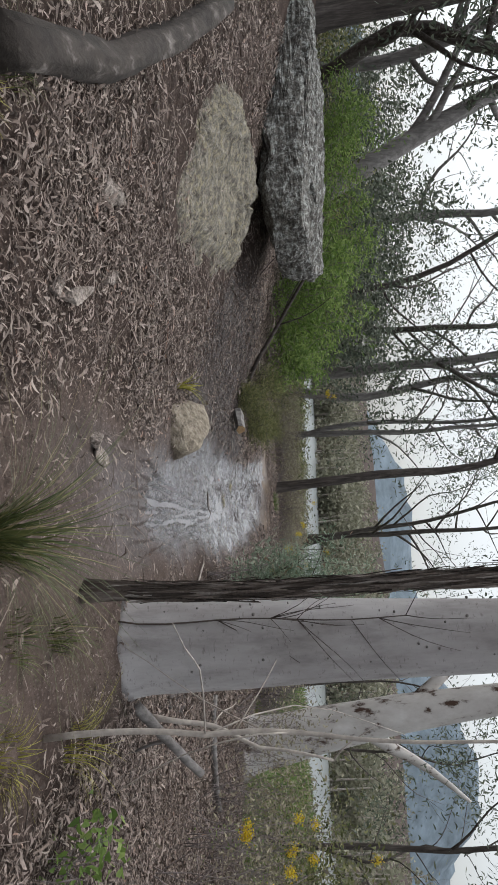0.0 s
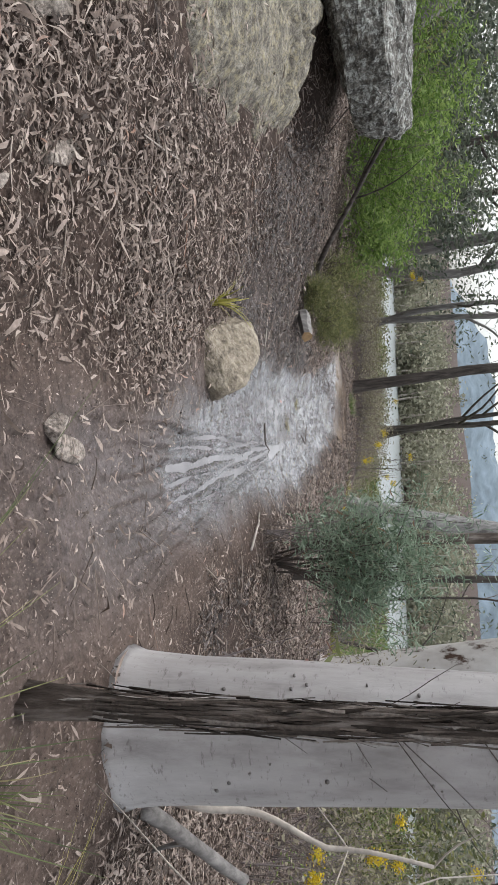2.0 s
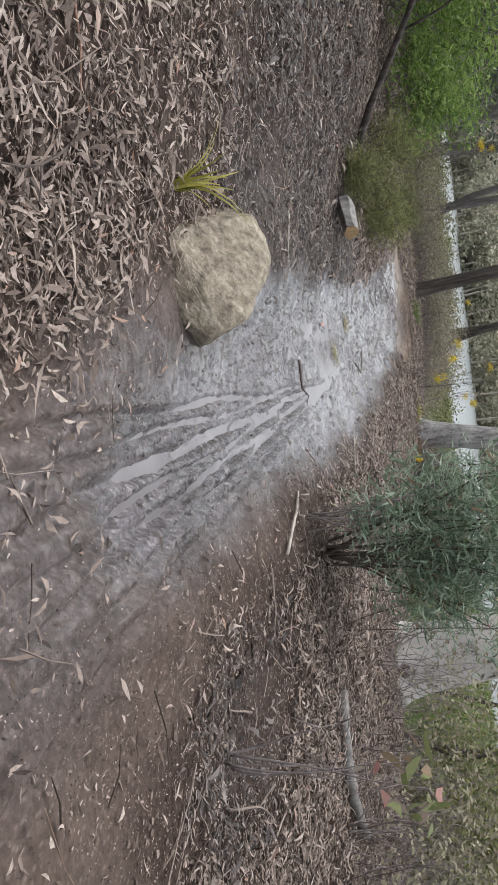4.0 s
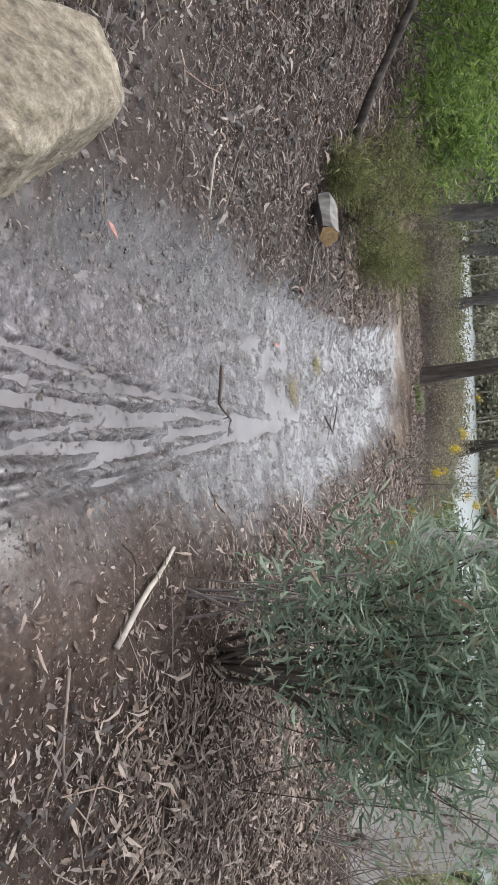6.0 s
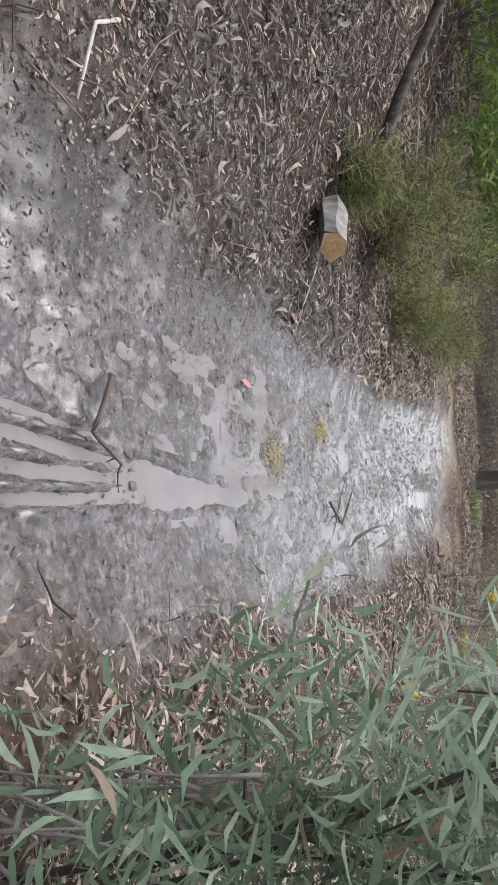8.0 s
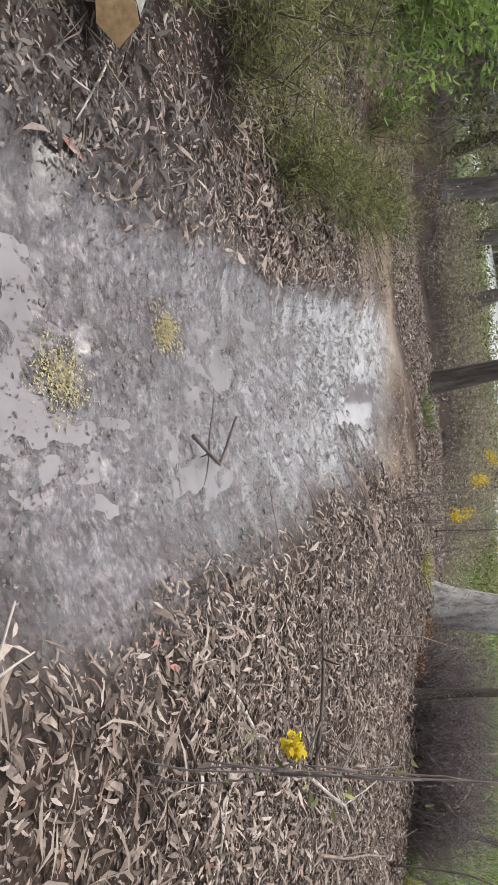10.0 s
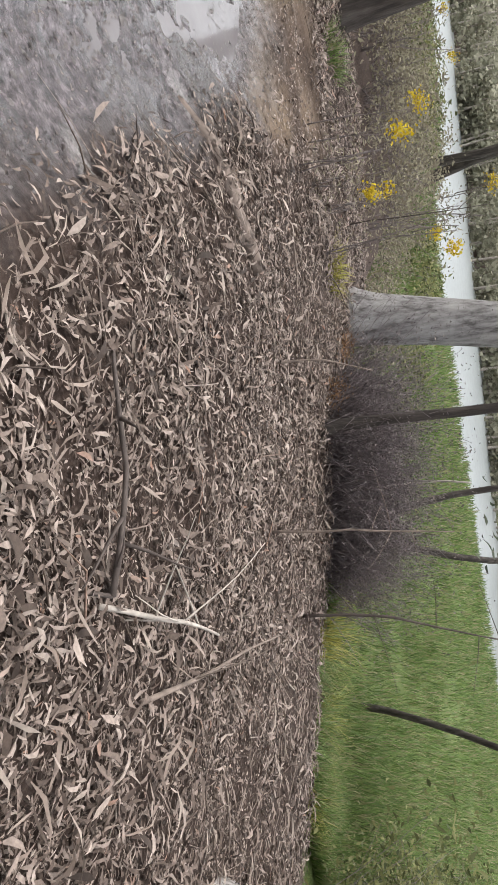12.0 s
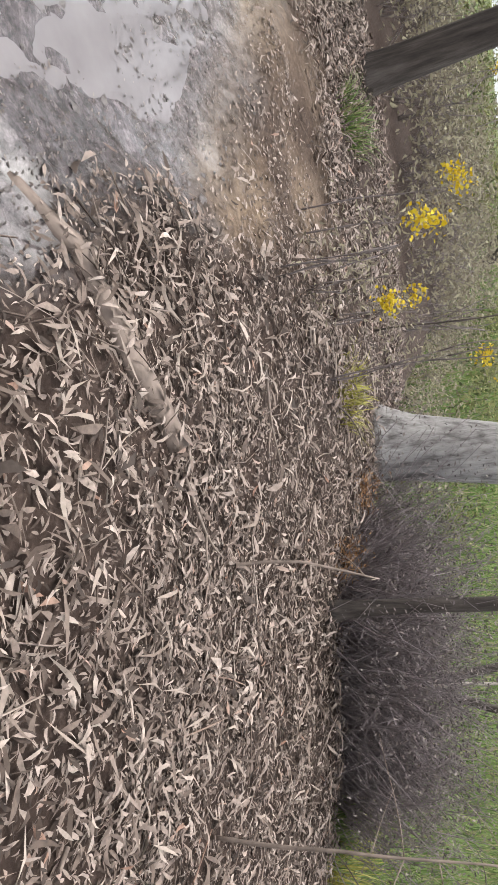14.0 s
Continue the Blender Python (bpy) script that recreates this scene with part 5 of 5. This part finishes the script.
def meadow():
    r = np.random.default_rng(31)
    n = 190000
    y = 16.6 + 45 * r.random(n) ** 1.9
    x = r.uniform(-0.02, 2.3, n) * (y - 12) * 0.9 + 4.4 + r.normal(0, 0.3, n)
    ok = (y > 19) | (x > 5.6)
    x, y = x[ok], y[ok]
    n = len(x)
    keep = r.random(n) < np.clip(0.75 + 0.6 * vnoise(x * 0.7, y * 0.7, 91), 0.1, 1)
    x, y = x[keep], y[keep]
    n = len(x)
    z = land(x, y)
    ok = z > LAKE - 0.1
    x, y, z = x[ok], y[ok], z[ok]
    n = len(x)
    a = r.uniform(0, 6.28, n)
    far = np.clip((y - 17) / 20, 0, 1.6)
    ln = r.uniform(0.16, 0.42, n) * (1 + 0.3 * far) * (0.85 + 0.5 * vnoise(x * 0.9, y * 0.9, 93))
    v, t = leaf_arrays(np.stack([x, y, z - 0.02], 1), np.stack([np.cos(a) * 0.45, np.sin(a) * 0.45, np.ones(n)], 1), np.stack([np.cos(a), np.sin(a), 0 * a], 1), ln, 0.012 * (1 + 2.0 * far), r.uniform(-0.2, 0.3, n))
    tagged(part("meadow_grass", tri_mesh("meadow_grass", v, t), M_GRASS), "tall fresh green grass running down to the lake", "grass", kind="stuff")


meadow()


def shrub(name, at, size, stems, clumps, per, leaf, width, mat, label, seed, hang=0.2, clump=0.14, low=0.25, wood=None, flowers=0, flower_size=0.05, thick=0.009):
    """A shrub: several stems, fine twigs and a crown of separate leaves."""
    r = np.random.default_rng(seed)
    z = ground_z(at[0], at[1]) - 0.03
    root = thing(name, (at[0], at[1], z), label, "shrub")
    cen = []
    for k in range(stems):
        wood_mesh = Mesh()
        a = r.uniform(0, 2 * np.pi)
        e = np.array([np.cos(a) * size[0] * r.uniform(0.2, 0.95), np.sin(a) * size[1] * r.uniform(0.2, 0.95), size[2] * r.uniform(0.55, 1.0)])
        p = bend_line((r.normal(0, 0.04), r.normal(0, 0.04), 0), e, 8, 0.5, seed * 7 + k)
        wood_mesh.tube(p, np.linspace(thick * (0.5 + 0.5 * size[2]), 0.002, 8), 5)
        for j in range(4):
            s = p[r.integers(3, 8)]
            q = bend_line(s, s + r.normal(0, 1, 3) * np.array(size) * 0.25, 4, 0.4, seed + k * 9 + j)
            wood_mesh.tube(q, np.linspace(0.005, 0.002, 4), 4)
            cen += [q[-1], q[2]]
        part("stem", wood_mesh, wood or M_SCRUB_TWIG, root)
        cen += [p[-1], p[-2], p[-3], p[-4]]
    cc = np.asarray(cen)
    cc = cc[cc[:, 2] > low * size[2]]
    cc = cc[r.integers(0, len(cc), clumps)] + r.normal(0, 1, (clumps, 3)) * clump
    cc[:, 2] = np.maximum(cc[:, 2], 0.06)
    v, t = leaf_cloud(cc, per, clump, leaf, width, seed, hang)
    v[:, 2] = np.maximum(v[:, 2], 0.03)
    part("foliage", tri_mesh("foliage", v, t), mat, root)
    if flowers:
        top = cc[np.argsort(-cc[:, 2])][:max(flowers * 2, 4)]
        f = top[r.integers(0, len(top), flowers)]
        v, t = leaf_cloud(f, 80, flower_size, 0.022, 0.018, seed + 1, 0.0)
        part("blossom", tri_mesh("blossom", v, t), M_FLOWER, root, "bright yellow blossom clusters")
    return root


# the big blue-green shrub that hangs over the track
shrub("wattle_shrub", (1.92, 9.2), (0.72, 0.42, 1.75), 15, 380, 19, 0.12, 0.0125, M_BLUEGREEN, "blue-green shrub with long narrow leaves on dark stems", 3, -0.45, 0.10, 0.32, wood=M_DARK_TWIG)
shrub("wattle_shrub", (1.55, 8.95), (0.28, 0.18, 0.95), 5, 40, 9, 0.10, 0.014, M_BLUEGREEN, "low blue-green shoots leaning over the puddle", 4, 0.35, 0.06, 0.4)
# bright wattles of the upper bank
for k, (px, py, s) in enumerate(((-2.9, 14.2, 1.0), (-4.4, 14.6, 1.05), (-2.0, 15.4, 0.8), (-5.6, 13.8, 0.9), (-3.4, 16.2, 1.0))):
    shrub("green_wattle", (px, py), (1.3 * s, 1.0 * s, 1.5 * s), 14, 190, 22, 0.12, 0.024, M_WATTLE, "bright green feathery bush on the bank", 60 + k, 0.1, 0.10, 0.1)
for k, (px, py, s) in enumerate(((-0.75, 12.9, 0.75), (-0.35, 13.7, 0.6), (-1.3, 13.4, 0.9), (-0.5, 14.6, 0.7), (-0.9, 12.2, 0.45), (-0.55, 15.5, 0.7), (-1.4, 16.5, 0.9))):
    shrub("needle_shrub", (px, py), (0.62 * s, 0.6 * s, 0.62 * s), 12, 100, 22, 0.12, 0.006, M_OLIVE, "low olive shrub with fine needle leaves", 80 + k, -0.4, 0.065, 0.05, wood=M_DARK_TWIG)
# yellow-flowering shrubs
for k, (px, py, s, fl) in enumerate(((1.80, 16.95, 0.92, 2), (1.97, 16.4, 0.90, 2), (2.2, 16.85, 0.6, 2), (2.65, 16.9, 1.12, 3), (2.4, 17.2, 0.8, 1), (3.0, 19.6, 1.4, 2), (1.2, 20.5, 1.0, 2), (-1.6, 19.5, 2.0, 5), (4.0, 7.4, 1.3, 9), (4.8, 8.6, 1.5, 8))):
    shrub("flowering_shrub", (px, py), ((0.14 if k < 5 else 0.3) * s, (0.14 if k < 5 else 0.3) * s, s), 2 if k < 5 else 5, 30, 6, 0.05, 0.010, M_SCRUB if k < 8 else M_WATTLE, "thin brownish shrub with yellow flower clusters" if k < 8 else "green shrub with yellow flower clusters", 120 + k, 0.0, 0.07, 0.3, flowers=fl, flower_size=0.03, thick=0.006)
shrub("leafy_sapling", (2.35, 3.85), (0.25, 0.25, 0.5), 5, 22, 6, 0.075, 0.035, M_WATTLE, "small bright green broad-leaved sapling", 140, 0.2, 0.06, 0.3)
shrub("leafy_sapling", (1.97, 7.0), (0.26, 0.26, 1.05), 4, 7, 4, 0.14, 0.038, M_MIXED_LEAF, "thin sapling with few reddish and olive leaves", 141, 0.1, 0.07, 0.72)
shrub("flowering_shrub", (2.01, 11.28), (0.05, 0.05, 0.98), 2, 6, 5, 0.05, 0.012, M_OLIVE, "short sprig with one bright yellow flower head", 143, 0.0, 0.04, 0.3, flowers=1, flower_size=0.014, thick=0.004)
for k, (px, py) in enumerate(((3.66, 17.55), (3.95, 17.1))):
    shrub("dead_fern", (px, py), (0.14, 0.12, 0.14), 6, 36, 10, 0.05, 0.008, M_ORANGE, "small rusty orange dead fern clump", 150 + k, 0.0, 0.04, 0.0)


def thicket(name, x0, x1, y0, y1, count, height, mat, label, seed, leaf=0.06, per=26, twigs=5, skew=0.0, wood_mat=None):
    """Uncountable scrub of thin stems and small leaves."""
    r = np.random.default_rng(seed)
    wood, cen = Mesh(), []
    for k in range(count):
        x, y = r.uniform(x0, x1), r.uniform(y0, y1)
        x += skew * (y - y0)
        z = ground_z(x, y)
        h = height * r.uniform(0.5, 1.15)
        for j in range(twigs):
            e = np.array([x + r.normal(0, 0.35 * h), y + r.normal(0, 0.35 * h), z + h * r.uniform(0.5, 1)])
            p = bend_line((x + r.normal(0, 0.08 * h), y, z - 0.03), e, 5, 1.1, seed + k * 7 + j)
            wood.tube(p, np.linspace(0.006, 0.002, 5), 3, cap=False)
            for q in (p[2], p[3]):
                wood.tube([q, q + r.normal(0, 0.16 * h, 3)], [0.003, 0.0012], 3, cap=False)
            cen += [p[-1], p[-2]]
    tagged(part(name + "_stems", wood, wood_mat or M_SCRUB_TWIG), "tangle of bare dark stems in the scrub", "scrub", kind="stuff")
    v, t = leaf_cloud(np.asarray(cen), per // 2, 0.16 * min(height, 1.3), leaf, leaf * 0.35, seed, 0.0)
    tagged(part(name, tri_mesh(name, v, t), mat), label, "scrub", kind="stuff")


thicket("twiggy_scrub", 4.1, 5.9, 16.7, 18.4, 260, 1.05, M_DARK_SCRUB, "dark leafless twiggy scrub below the bank", 3, 0.03, 14, 11, wood_mat=M_PURPLE_TWIG)
thicket("brown_scrub", -2.0, 5.0, 19.8, 26, 150, 0.75, M_SCRUB, "brown and olive scrub between track and lake", 5, 0.07, 26, 5)
thicket("olive_scrub", -12, 9, 24, 42, 220, 0.75, M_OLIVE, "olive scrub along the lake shore", 7, 0.13, 26, 3)
thicket("bank_scrub", -12, -3.5, 15, 26, 150, 1.8, M_OLIVE, "mixed green undergrowth on the upper bank", 9, 0.12, 30, 4)
thicket("right_scrub", 3.6, 12, 5.8, 11.6, 130, 1.5, M_SCRUB, "brown undergrowth with thin stems", 11, 0.07, 22, 5)
thicket("bank_forest", -15, -2.8, 19, 34, 110, 4.8, M_GUM_LEAF, "grey-green young gums crowding the upper bank", 15, 0.17, 90, 5)
thicket("shore_growth", 6.8, 20, 10.4, 13.2, 120, 2.2, M_OLIVE, "olive growth at the edge of the clearing", 17, 0.12, 40, 4)
thicket("clearing_scrub", 6.3, 8.6, 13.6, 18.5, 90, 1.9, M_OLIVE, "olive scrub closing the side of the clearing", 19, 0.09, 44, 5, skew=1.36)
